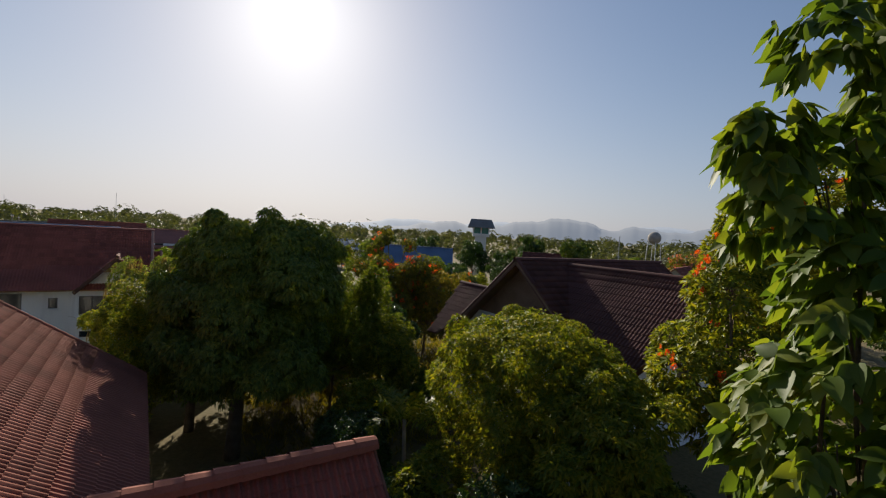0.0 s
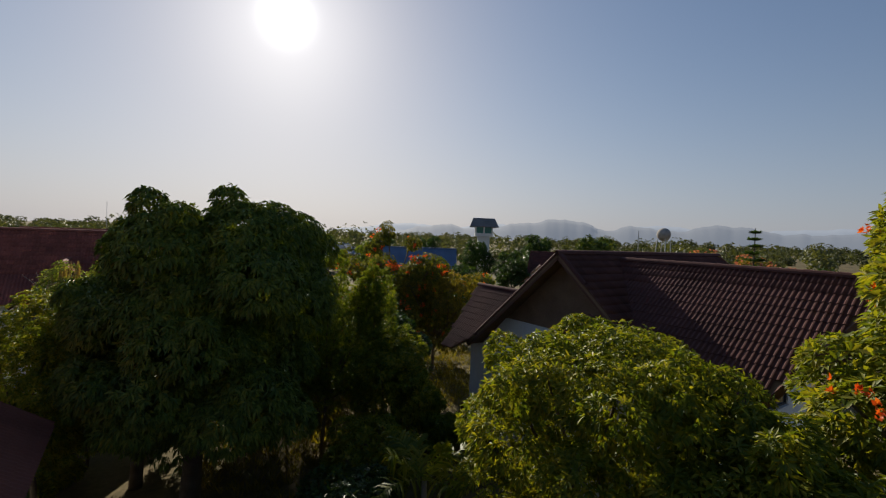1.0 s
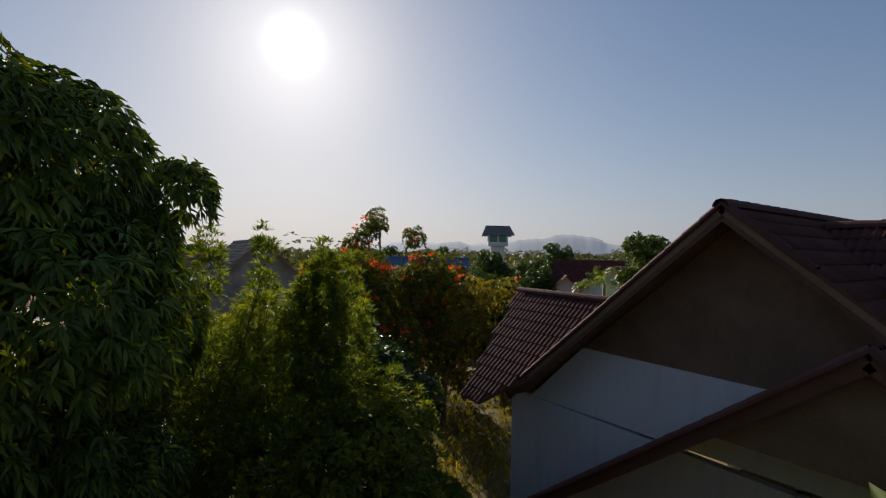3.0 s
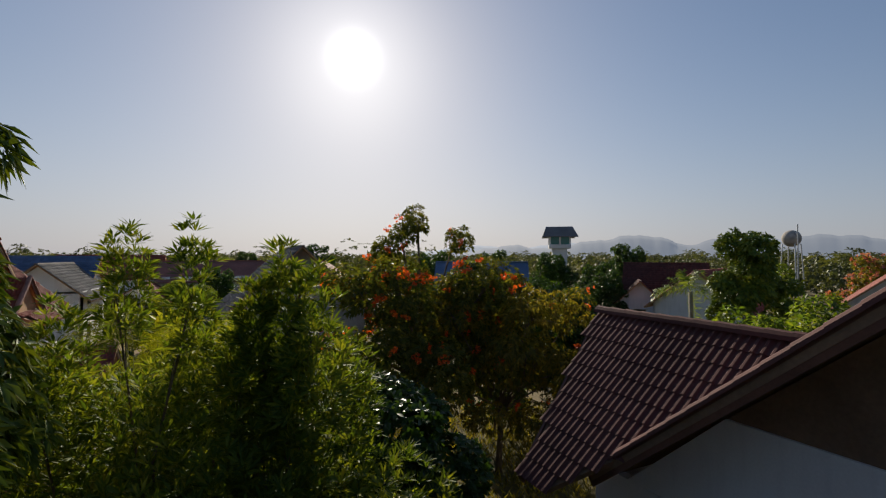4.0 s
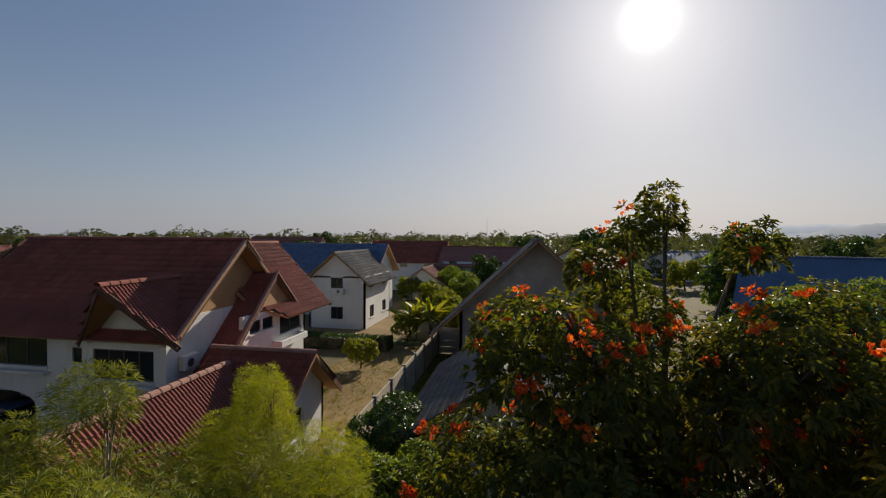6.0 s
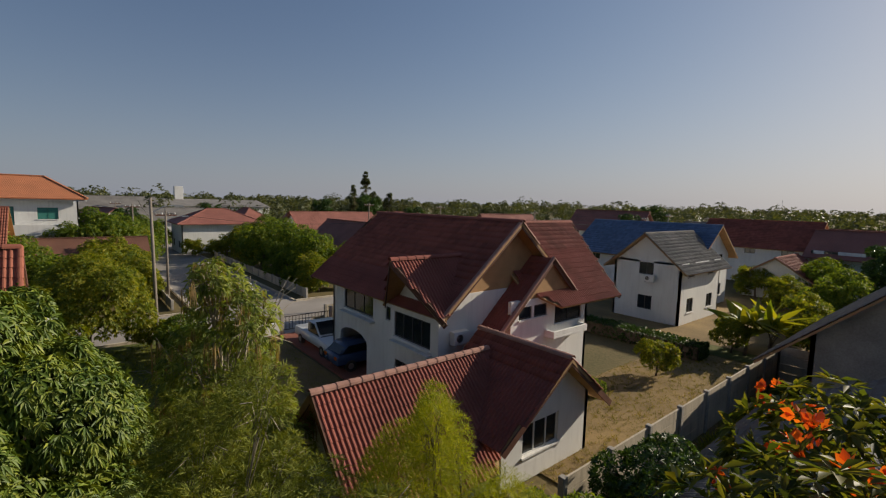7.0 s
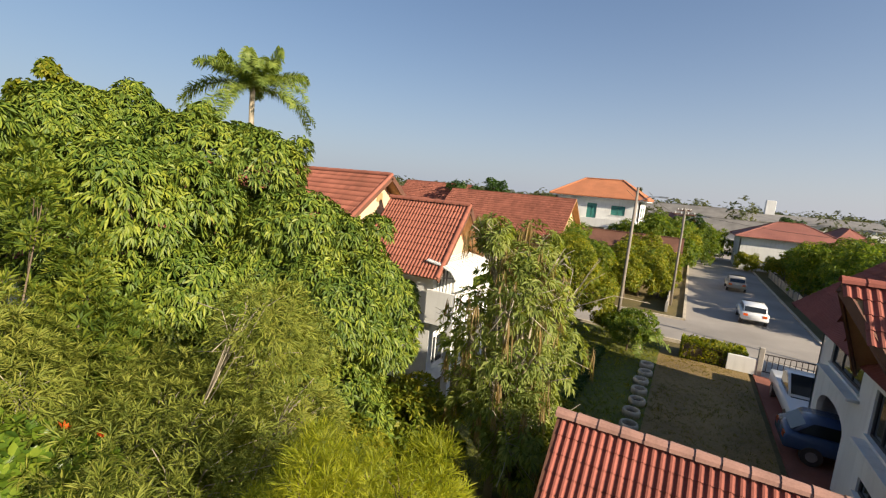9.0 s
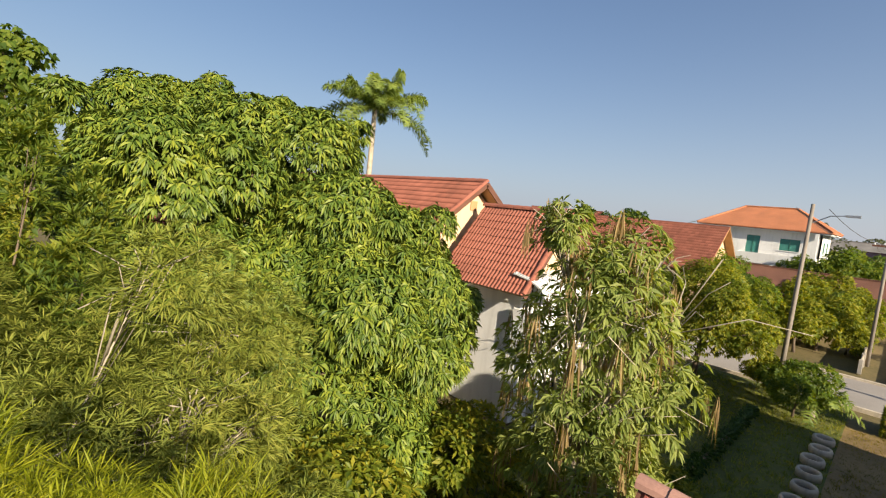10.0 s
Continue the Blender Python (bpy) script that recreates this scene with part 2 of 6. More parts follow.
def mesh_of(name, verts, faces, mat, smooth=False):
    me = bpy.data.meshes.new(name)
    me.from_pydata([tuple(v) for v in verts], [], faces)
    me.materials.append(mat)
    if smooth:
        me.shade_smooth()
    me.update()
    return me


def piece(name, me, parent, label="", m=None):
    ob = new(name, me)
    ob.parent = parent
    if m is not None:
        ob.matrix_basis = m
    return tagged(ob, label)


def part(name, bm, mat, parent, label="", bevel=0.0, smooth=False):
    """Links a bmesh as one mesh object under a thing or a part."""
    if bevel:
        bmesh.ops.bevel(bm, geom=bm.edges[:], offset=bevel, segments=1, affect="EDGES", clamp_overlap=True)
    bmesh.ops.recalc_face_normals(bm, faces=bm.faces[:])
    me = bpy.data.meshes.new(name)
    bm.to_mesh(me)
    bm.free()
    me.materials.append(mat)
    if smooth:
        me.shade_smooth()
    return piece(name, me, parent, label)


def box(bm, x0, y0, z0, x1, y1, z1):
    c = Vector(((x0 + x1) / 2, (y0 + y1) / 2, (z0 + z1) / 2))
    m = Matrix.Translation(c) @ Matrix.Diagonal((abs(x1 - x0), abs(y1 - y0), abs(z1 - z0), 1))
    bmesh.ops.create_cube(bm, size=1, matrix=m)
    return bm


def beam(bm, p, q, w, h):
    """A bar of width w and height h from p to q."""
    p, q = Vector(p), Vector(q)
    way = (q - p).normalized()
    side = way.cross(Vector((0, 0, 1)))
    side = side.normalized() if side.length > 1e-3 else Vector((1, 0, 0))
    up = side.cross(way)
    m = Matrix((side, way, up)).transposed().to_4x4()
    m.translation = (p + q) / 2
    bmesh.ops.create_cube(bm, size=1, matrix=m @ Matrix.Diagonal((w, (q - p).length, h, 1)))
    return bm


def tube(bm, pts, r0, r1, n=7):
    """A tapering tube along points."""
    rings = []
    pts = [Vector(p) for p in pts]
    for i, p in enumerate(pts):
        way = (pts[min(i + 1, len(pts) - 1)] - pts[max(i - 1, 0)]).normalized()
        a = way.orthogonal().normalized()
        b = way.cross(a)
        r = r0 + (r1 - r0) * i / (len(pts) - 1)
        rings.append([bm.verts.new(p + (a * math.cos(k * math.tau / n) + b * math.sin(k * math.tau / n)) * r) for k in range(n)])
    for lo, hi in zip(rings, rings[1:]):
        best = min(range(n), key=lambda s: (lo[0].co - hi[s].co).length)
        for k in range(n):
            bm.faces.new((lo[k], lo[(k + 1) % n], hi[(k + 1 + best) % n], hi[(k + best) % n]))
    bm.faces.new(rings[0][::-1])
    bm.faces.new(rings[-1])
    return bm


def prism(bm, loop, way):
    """A flat loop of points pushed along way."""
    way = Vector(way)
    a = [bm.verts.new(p) for p in loop]
    b = [bm.verts.new(Vector(p) + way) for p in loop]
    bm.faces.new(a)
    bm.faces.new(b[::-1])
    for i in range(len(a)):
        j = (i + 1) % len(a)
        bm.faces.new((a[i], b[i], b[j], a[j]))
    return bm


TILE_W, TILE_L = 0.30, 0.36


def tile_shape():
    """Verts and faces of one barrel tile; x across, y down the slope, z off the deck."""
    verts, faces = [], []
    xs = [-0.5, -0.42, -0.31, -0.19, -0.08, 0.0, 0.08, 0.19, 0.31, 0.42, 0.5]
    zs = [0.014, 0.018, 0.05, 0.05, 0.018, 0.012, 0.018, 0.05, 0.05, 0.018, 0.014]
    k = len(xs)
    for y, lift in ((0.0, 0.0), (TILE_L + 0.03, 0.026)):
        verts += [(x * TILE_W, y, z + lift) for x, z in zip(xs, zs)]
    verts += [(x * TILE_W, TILE_L + 0.028, z + 0.006) for x, z in zip(xs, zs)]
    for r in (0, k):
        faces += [(r + i, r + k + i, r + k + 1 + i, r + i + 1) for i in range(k - 1)]
    return np.array(verts), np.array(faces)


TILE_V, TILE_F = tile_shape()
TILE_MESHES = {}


def inside(poly, u, v):
    hit = False
    for (a, b), (c, d) in zip(poly, poly[1:] + poly[:1]):
        if (b > v) != (d > v) and u < (c - a) * (v - b) / (d - b) + a:
            hit = not hit
    return hit


def slope(parent, loop, mat, pieces=0, name="roof", under=SOFFIT):
    """One roof slope: loop[0], loop[1] on the ridge, the rest down to the eave. A deck with barrel tiles laid on it."""
    loop = [Vector(p) for p in loop]
    u = (loop[1] - loop[0]).normalized()
    nrm = (loop[1] - loop[0]).cross(loop[2] - loop[0]).normalized()
    if nrm.z < 0:
        nrm = -nrm
    v = nrm.cross(u)
    if v.z > 0:
        v = -v
    bm = bmesh.new()
    prism(bm, loop, -nrm * 0.09)
    deck = part(name, bm, under, parent)
    flat = [((p - loop[0]).dot(u), (p - loop[0]).dot(v)) for p in loop]
    u0, u1 = min(f[0] for f in flat), max(f[0] for f in flat)
    v1 = max(f[1] for f in flat)
    rows, cols = max(1, round(v1 / TILE_L)), max(1, round((u1 - u0) / TILE_W))
    su, sv = (u1 - u0) / cols, v1 / rows
    frame_m = Matrix((u, v, nrm)).transposed()
    if frame_m.determinant() < 0:
        frame_m = Matrix((-u, v, nrm)).transposed()
    spots = []
    for r in range(rows):
        for c in range(cols):
            cu, cv = u0 + (c + 0.5) * su, (r + 0.5) * sv
            if inside(flat, cu, cv):
                spots.append(loop[0] + u * cu + v * (cv - sv / 2) + nrm * 0.012)
    rot = np.array(frame_m)
    scale = np.array((su / TILE_W, sv / TILE_L, 1.0))
    single = spots[::-1][:pieces]
    rest = spots[::-1][pieces:]
    if single:
        key = (mat.name, round(su, 3), round(sv, 3))
        if key not in TILE_MESHES:
            TILE_MESHES[key] = mesh_of("tile", TILE_V * scale, TILE_F.tolist(), mat, False)
        for s in single:
            piece("tile", TILE_MESHES[key], deck, m=Matrix.LocRotScale(s, frame_m.to_quaternion(), None))
    if rest:
        base = (TILE_V * scale) @ rot.T
        allv = (np.array([tuple(s) for s in rest])[:, None, :] + base[None]).reshape(-1, 3)
        allf = (np.arange(len(rest))[:, None, None] * len(TILE_V) + TILE_F[None]).reshape(-1, 4)
        tagged(piece("tiles", quick_mesh("tiles", allv, allf, mat), deck), kind="stuff")
    return deck


def quick_mesh(name, verts, faces, mat, smooth=False):
    """A mesh from number arrays; all faces have the same count of corners."""
    me = bpy.data.meshes.new(name)
    k = faces.shape[1]
    me.vertices.add(len(verts))
    me.vertices.foreach_set("co", np.ascontiguousarray(verts, dtype=np.float32).ravel())
    me.loops.add(faces.size)
    me.loops.foreach_set("vertex_index", np.ascontiguousarray(faces, dtype=np.int32).ravel())
    me.polygons.add(len(faces))
    me.polygons.foreach_set("loop_start", np.arange(0, faces.size, k, dtype=np.int32))
    me.materials.append(mat)
    me.update(calc_edges=True)
    me.validate()
    if smooth:
        me.shade_smooth()
    return me


def caps(parent, p, q, mat, r=0.13, step=0.40):
    """A row of half-round cap tiles from p to q, each lapping the next."""
    p, q = Vector(p), Vector(q)
    n = max(1, round((q - p).length / step))
    way = (q - p).normalized()
    side = way.cross(Vector((0, 0, 1))).normalized()
    up = side.cross(way)
    key = ("cap", mat.name, round((q - p).length / n, 2), r)
    if key not in TILE_MESHES:
        length = (q - p).length / n
        verts, faces = [], []
        for y, k in ((-0.03, 1.12), (length * 0.85, 1.0), (length + 0.02, 0.96)):
            verts += [(math.cos(a) * r * k, y, math.sin(a) * r * k - 0.03) for a in [math.pi * i / 6 for i in range(7)]]
        for row in (0, 7):
            faces += [(row + i, row + i + 1, row + i + 8, row + i + 7) for i in range(6)]
        TILE_MESHES[key] = mesh_of("ridge_cap", verts, faces, mat, False)
    m = Matrix((side, way, up)).transposed().to_4x4()
    for i in range(n):
        m.translation = p + (q - p) * i / n
        piece("ridge_cap", TILE_MESHES[key], parent, m=m.copy())


def wall(parent, p, q, height, holes=(), thick=0.18, mat=None, base=0.0, name="wall"):
    """A wall from p to q (x, y) with openings (along0, low, along1, high) right through it."""
    p, q = Vector((*p, 0)), Vector((*q, 0))
    way = (q - p).normalized()
    length = (q - p).length
    xs = sorted({0.0, length, *[h[0] for h in holes], *[h[2] for h in holes]})
    zs = sorted({base, height, *[h[1] for h in holes], *[h[3] for h in holes]})
    bm = bmesh.new()
    m = pose(p.x, p.y, 0, 0, 0, math.degrees(math.atan2(way.y, way.x)))
    for x0, x1 in zip(xs, xs[1:]):
        for z0, z1 in zip(zs, zs[1:]):
            cx, cz = (x0 + x1) / 2, (z0 + z1) / 2
            if not any(h[0] < cx < h[2] and h[1] < cz < h[3] for h in holes):
                box(bm, x0, 0, z0, x1, thick, z1)
    bmesh.ops.remove_doubles(bm, verts=bm.verts[:], dist=0.0005)
    bmesh.ops.transform(bm, matrix=m, verts=bm.verts[:])
    ob = part(name, bm, mat or WHITE, parent)
    return ob, m


def window(parent, m, hole, panes=2, frame_mat=None, glass=None, sill=True, thick=0.18):
    """A window in a wall's opening: frame, sill and panes."""
    x0, z0, x1, z1 = hole
    f = 0.06
    w = new("window")
    w.parent = parent
    w.matrix_basis = m
    bm = bmesh.new()
    for a in ((x0, z0, x1, z0 + f), (x0, z1 - f, x1, z1), (x0, z0 + f, x0 + f, z1 - f), (x1 - f, z0 + f, x1, z1 - f)):
        box(bm, a[0], 0.05, a[1], a[2], 0.12, a[3])
    for i in range(1, panes):
        c = x0 + (x1 - x0) * i / panes
        box(bm, c - f / 2, 0.052, z0 + f, c + f / 2, 0.118, z1 - f)
    part("window_frame", bm, frame_mat or FRAME, w)
    for i in range(panes):
        a, b = x0 + (x1 - x0) * i / panes, x0 + (x1 - x0) * (i + 1) / panes
        part("pane", box(bmesh.new(), a + f * 0.6, 0.08, z0 + f, b - f * 0.6, 0.09, z1 - f), glass or GLASS, w)
    if sill:
        part("window_sill", box(bmesh.new(), x0 - 0.06, -0.07, z0 - 0.07, x1 + 0.06, 0.06, z0 - 0.002), WHITE, w)
    return w


def gable(parent, loop, way, mat, name="gable"):
    return part(name, prism(bmesh.new(), loop, way), mat, parent)


def barges(parent, apex, left, right, mat=None):
    """Barge boards along both edges of a gable."""
    for e in (left, right):
        bm = bmesh.new()
        beam(bm, Vector(apex) - Vector((0, 0, 0.08)), Vector(e) - Vector((0, 0, 0.08)), 0.05, 0.22)
        part("barge_board", bm, mat or TRIM, parent)


# ---- foliage ----
def blades(pos, axis, rng, per, length, width, droop=0.4, spread=1.0, fold=0.15, vary=0.3, ribs=False):
    """Folded leaf blades round each point, per leaves in a whorl about its axis. Returns verts, faces."""
    n = len(pos)
    pos, axis = np.repeat(pos, per, 0), np.repeat(axis, per, 0)
    az = (np.tile(np.arange(per), n) / per + np.repeat(rng.random(n), per)) * 2 * np.pi + rng.normal(0, 0.25, n * per)
    ref = np.where(np.abs(axis[:, 2:3]) < 0.9, np.array([[0, 0, 1.0]]), np.array([[1.0, 0, 0]]))
    a = np.cross(axis, ref)
    a /= np.linalg.norm(a, axis=1)[:, None]
    b = np.cross(axis, a)
    out = a * np.cos(az)[:, None] + b * np.sin(az)[:, None]
    tilt = spread * (0.55 + 0.6 * rng.random(n * per))[:, None]
    way = axis * np.cos(tilt) + out * np.sin(tilt)
    way[:, 2] -= droop * (0.5 + rng.random(n * per))
    way /= np.linalg.norm(way, axis=1)[:, None]
    side = np.cross(way, axis + rng.normal(0, 0.25, (n * per, 3)))
    side /= np.linalg.norm(side, axis=1)[:, None] + 1e-9
    up = np.cross(side, way)
    ln = (length * (1 + vary * (rng.random(n * per) * 2 - 1)))[:, None]
    w = ln * width / length
    down = np.zeros_like(way)
    down[:, 2] = -1
    base = pos + out * 0.02
    mid = base + way * ln * 0.5
    tip = base + way * ln + down * ln * droop * 0.35
    v = np.stack([base, mid + side * w * 0.5 + up * w * fold, mid - up * w * 0.05, mid - side * w * 0.5 + up * w * fold, tip], 1).reshape(-1, 3)
    if not ribs:
        v = v.reshape(-1, 5, 3)[:, [0, 1, 4, 3]].reshape(-1, 3)
        return v, (np.arange(n * per)[:, None, None] * 4 + np.array([(0, 1, 2), (0, 2, 3)])[None]).reshape(-1, 3)
    f = np.array([(0, 1, 2), (0, 2, 3), (1, 4, 2), (2, 4, 3)])
    return v, (np.arange(n * per)[:, None, None] * 5 + f[None]).reshape(-1, 3)


def broad_blades(pos, axis, rng, per, length, width, droop=0.4, spread=1.0, vary=0.35):
    """Like blades(), but each leaf is a rounded, curling blade of twelve faces, for leaves close to the path."""
    v, f = blades(pos, axis, rng, per, length, width, droop, spread, 0.1, vary, True)
    v = v.reshape(-1, 5, 3)
    base, left, mid, right, tip = (v[:, k] for k in range(5))
    out = []
    side = (left - right) * 0.5
    outline = ((0.0, 0.25), (0.12, 0.85), (0.32, 1.0), (0.55, 0.85), (0.75, 0.55), (0.9, 0.22), (1.0, 0.02)) if length > 0.2 else ((0.0, 0.06), (0.25, 0.85), (0.55, 0.95), (0.85, 0.42), (1.0, 0.02))
    for s, w in outline:
        c = base * (1 - s) ** 2 + mid * 2 * s * (1 - s) + tip * s * s
        lift = (left + right) / 2 - mid
        wave = (rng.random((len(v), 1)) - 0.5) * 0.5
        out += [c + side * w + lift * w * (0.8 + wave), c, c - side * w + lift * w * (0.8 - wave)]
    verts = np.stack(out, 1).reshape(-1, 3)
    quads = np.array([(3 * r + c, 3 * r + c + 1, 3 * r + c + 4, 3 * r + c + 3) for r in range(len(outline) - 1) for c in range(2)])
    return verts, (np.arange(len(v))[:, None, None] * (3 * len(outline)) + quads[None]).reshape(-1, 4)


def shell(rng, lobes, n, depth=0.16, low=-0.55):
    """n points scattered in the outer shell of a crown made of ball-like lobes (x, y, z, rx, rz), and the outward ways."""
    lobes = np.array(lobes, float)
    c, r = lobes[:, :3], lobes[:, [3, 3, 4]]
    weight = (r[:, 0] * r[:, 2]) / (r[:, 0] * r[:, 2]).sum()
    got_p, got_d = [], []
    total = 0
    while total < n:
        k = rng.choice(len(lobes), n, p=weight)
        d = rng.normal(size=(n, 3))
        d /= np.linalg.norm(d, axis=1)[:, None]
        keep = d[:, 2] > low
        rf = 1 - np.abs(rng.normal(0, depth, n))
        p = c[k] + d * r[k] * rf[:, None]
        for j in range(len(lobes)):
            q = np.linalg.norm((p - c[j]) / r[j], axis=1)
            keep &= (q > 0.78) | (k == j)
        got_p.append(p[keep])
        got_d.append(d[keep])
        total += keep.sum()
    return np.concatenate(got_p)[:n], np.concatenate(got_d)[:n]


def grow(name, base, label, category, lobes, rng_seed, n, per, length, width, mat, trunk=0.16, bark=None, droop=0.4, spread=1.0,
         up=0.35, depth=0.16, low=-0.55, group="", limbs=7, extra=None, broad=False, twigs=4, reach=1.0, pods=0):
    """A tree: tapered trunk, limbs that reach into the crown, and a crown of whorled leaves. lobes are relative to base."""
    rng = np.random.default_rng(rng_seed)
    t = thing(name, base, label, category, group)
    top = max(l[2] for l in lobes)
    cx, cy = np.mean([l[0] for l in lobes]), np.mean([l[1] for l in lobes])
    fork = top * 0.38
    bm = bmesh.new()
    tube(bm, [(0, 0, -0.1), (cx * 0.1 + 0.05, cy * 0.1, fork * 0.5), (cx * 0.25, cy * 0.25 + 0.05, fork)], trunk, trunk * 0.7, 9)
    part("trunk", bm, bark or BARK, t, smooth=True)
    for i in range(limbs):
        l = lobes[i % len(lobes)]
        bm = bmesh.new()
        end = Vector((l[0], l[1], l[2])) + Vector((rng.normal(0, 0.35) * l[3], rng.normal(0, 0.35) * l[3], rng.uniform(-0.1, 0.35) * l[4]))
        s = Vector((cx * 0.25, cy * 0.25 + 0.05, fork * rng.uniform(0.7, 1.0)))
        mid = s.lerp(end, 0.5) + Vector((rng.normal(0, 0.2), rng.normal(0, 0.2), 0.15))
        tube(bm, [s, mid, end], trunk * 0.45, trunk * 0.08, 6)
        for _ in range(twigs):
            tw = end + Vector((rng.normal(0, 0.25) * l[3] * reach, rng.normal(0, 0.25) * l[3] * reach, rng.uniform(-0.3, 0.3) * l[4] * reach))
            tube(bm, [mid.lerp(end, rng.uniform(0.2, 0.9)), end.lerp(tw, 0.5), tw], max(0.008, trunk * 0.1), 0.006, 4)
        part("limb", bm, bark or BARK, t, smooth=True)
    p, d = shell(rng, lobes, n, depth, low)
    ax = d + np.array([0, 0, up])
    ax /= np.linalg.norm(ax, axis=1)[:, None]
    v, f = (broad_blades if broad else blades)(p, ax, rng, per, length, width, droop, spread)
    piece("crown", quick_mesh("crown", v, f, mat, broad), t)
    if pods:
        p, d = shell(rng, lobes, pods, 0.1, -0.3)
        p = np.repeat(p, 3, 0) + rng.normal(0, 0.12, (pods * 3, 3))
        v, f = blades(p, np.tile([[0.0, 0.0, -1.0]], (pods * 3, 1)), rng, 5, 0.55, 0.03, 0.6, 0.25)
        piece("seed_tassel", quick_mesh("seed_tassel", v, f, STRAW), t, "hanging dry brown seed pods")
    if extra:
        m2, count, l2, w2, sub = extra
        p, d = shell(rng, lobes, count, 0.05, -0.1)
        p, d = np.repeat(p, sub, 0), np.repeat(d, sub, 0)
        spot = p + d * 0.12 + rng.normal(0, l2 * 0.75, p.shape) * (sub > 1)
        v, f = blades(spot, d + rng.normal(0, 0.4, d.shape), rng, 7, l2, w2, 0.0, 0.9)
        piece("blossom", quick_mesh("blossom", v, f, m2), t, "orange-red blossom clusters")
    return t


# ---- ground, roads ----
def slab(name, x0, y0, x1, y1, top, mat, label, category, low=-0.3, steps=1):
    bm = box(bmesh.new(), x0, y0, low, x1, y1, top)
    me = bpy.data.meshes.new(name)
    bm.to_mesh(me)
    bm.free()
    me.materials.append(mat)
    return tagged(new(name, me), label, category, kind="structure")


def sheet(name, x0, y0, x1, y1, z, mat, label, category, cell=1.0, rough=0.05, seed=3):
    """An uneven sheet of ground."""
    nx, ny = max(2, int((x1 - x0) / cell)), max(2, int((y1 - y0) / cell))
    gx, gy = np.meshgrid(np.linspace(x0, x1, nx), np.linspace(y0, y1, ny))
    gz = z + rough * (np.sin(gx * 0.9 + seed) * np.cos(gy * 0.7 + seed * 2) + 0.5 * np.sin(gx * 2.3 + gy * 1.9)) * 0.5
    v = np.stack([gx, gy, gz], -1).reshape(-1, 3)
    i = (np.arange(ny - 1)[:, None] * nx + np.arange(nx - 1)[None]).reshape(-1)
    f = np.stack([i, i + 1, i + nx + 1, i + nx], 1)
    return tagged(new(name, quick_mesh(name, v, f, mat, True)), label, category, kind="structure")


big = bmesh.new()
bmesh.ops.create_grid(big, x_segments=8, y_segments=8, size=4500)
bmesh.ops.translate(big, verts=big.verts[:], vec=(0, 0, -0.06))
me_ground = bpy.data.meshes.new("ground")
big.to_mesh(me_ground)
big.free()
me_ground.materials.append(GROUND)
tagged(new("ground", me_ground), "flat ground of dry grass and bare earth", "ground", kind="structure")
slab("road", -110, 31.2, -17.9, 39.1, 0.02, ASPHALT, "pale concrete village street, patched and dusty", "road")
slab("road", -24.0, 39.1, -17.9, 140, 0.018, ASPHALT, "side street of pale concrete between gardens", "road")
slab("road", -24.0, -60, -17.9, 31.2, 0.018, ASPHALT, "side street of pale concrete along gardens", "road")
for k, (x0, y0, x1, y1) in enumerate(((-110, 31.0, -24.2, 31.2), (-110, 39.1, -24.2, 39.3), (-17.9, 39.4, -17.7, 140), (-24.2, 39.3, -24.0, 140),
                                      (-17.9, -60, -17.7, 33.0), (-24.2, -60, -24.0, 31.0))):
    slab("kerb", x0, y0, x1, y1, 0.14, CREAM, "pale concrete kerb along the street", "kerb")
sheet("lawn", -17.6, 23.0, 2.0, 30.0, 0.0, LAWN, "shaded green lawn between the gardens", "lawn", 0.7, 0.05)
sheet("lawn", -14.6, 30.0, -1.5, 34.2, 0.01, YARD, "dry brown lawn beside the driveway", "lawn", 0.7, 0.04, 5)
sheet("lawn", 2.6, 36.0, 8.7, 55.0, 0.0, YARD, "dry brown lawn along the garden wall", "lawn", 0.7, 0.06, 7)
sheet("lawn", -12.0, 57.5, 8.7, 78.0, 0.01, YARD, "dry lawn beside the blue-roofed house", "lawn", 0.9, 0.05, 9)
sheet("lawn", -10.0, 55.2, 8.6, 57.4, 0.01, LAWN, "green strip of lawn in front of the blue-roofed house", "lawn", 0.7, 0.04, 11)
slab("driveway", -14.4, 34.4, -2.0, 38.0, 0.05, BRICK, "red brick-paved driveway up to the carport", "driveway")
slab("driveway", -17.7, 34.4, -14.4, 38.0, 0.03, CONCRETE, "concrete crossing in front of the gate", "driveway")


# ---- the two-storey villas ----
def arch(parent, m, hole, rise, thick=0.18):
    """Fills the upper corners of an opening, so that it ends in a round arch."""
    x0, x1, top = hole[0], hole[2], hole[3]
    half, mid = (x1 - x0) / 2, (x0 + x1) / 2
    for s in (-1, 1):
        loop = [(mid + s * half, 0.004, top)]
        for k in range(9):
            a = math.pi / 2 * k / 8
            loop.append((mid + s * half * math.cos(a), 0.004, top - rise + rise * 0.98 * math.sin(a)))
        loop.append((mid, 0.004, top))
        bm = prism(bmesh.new(), loop, (0, thick - 0.008, 0))
        bmesh.ops.recalc_face_normals(bm, faces=bm.faces[:])
        bmesh.ops.transform(bm, matrix=m, verts=bm.verts[:])
        part("spandrel", bm, WHITE, parent)


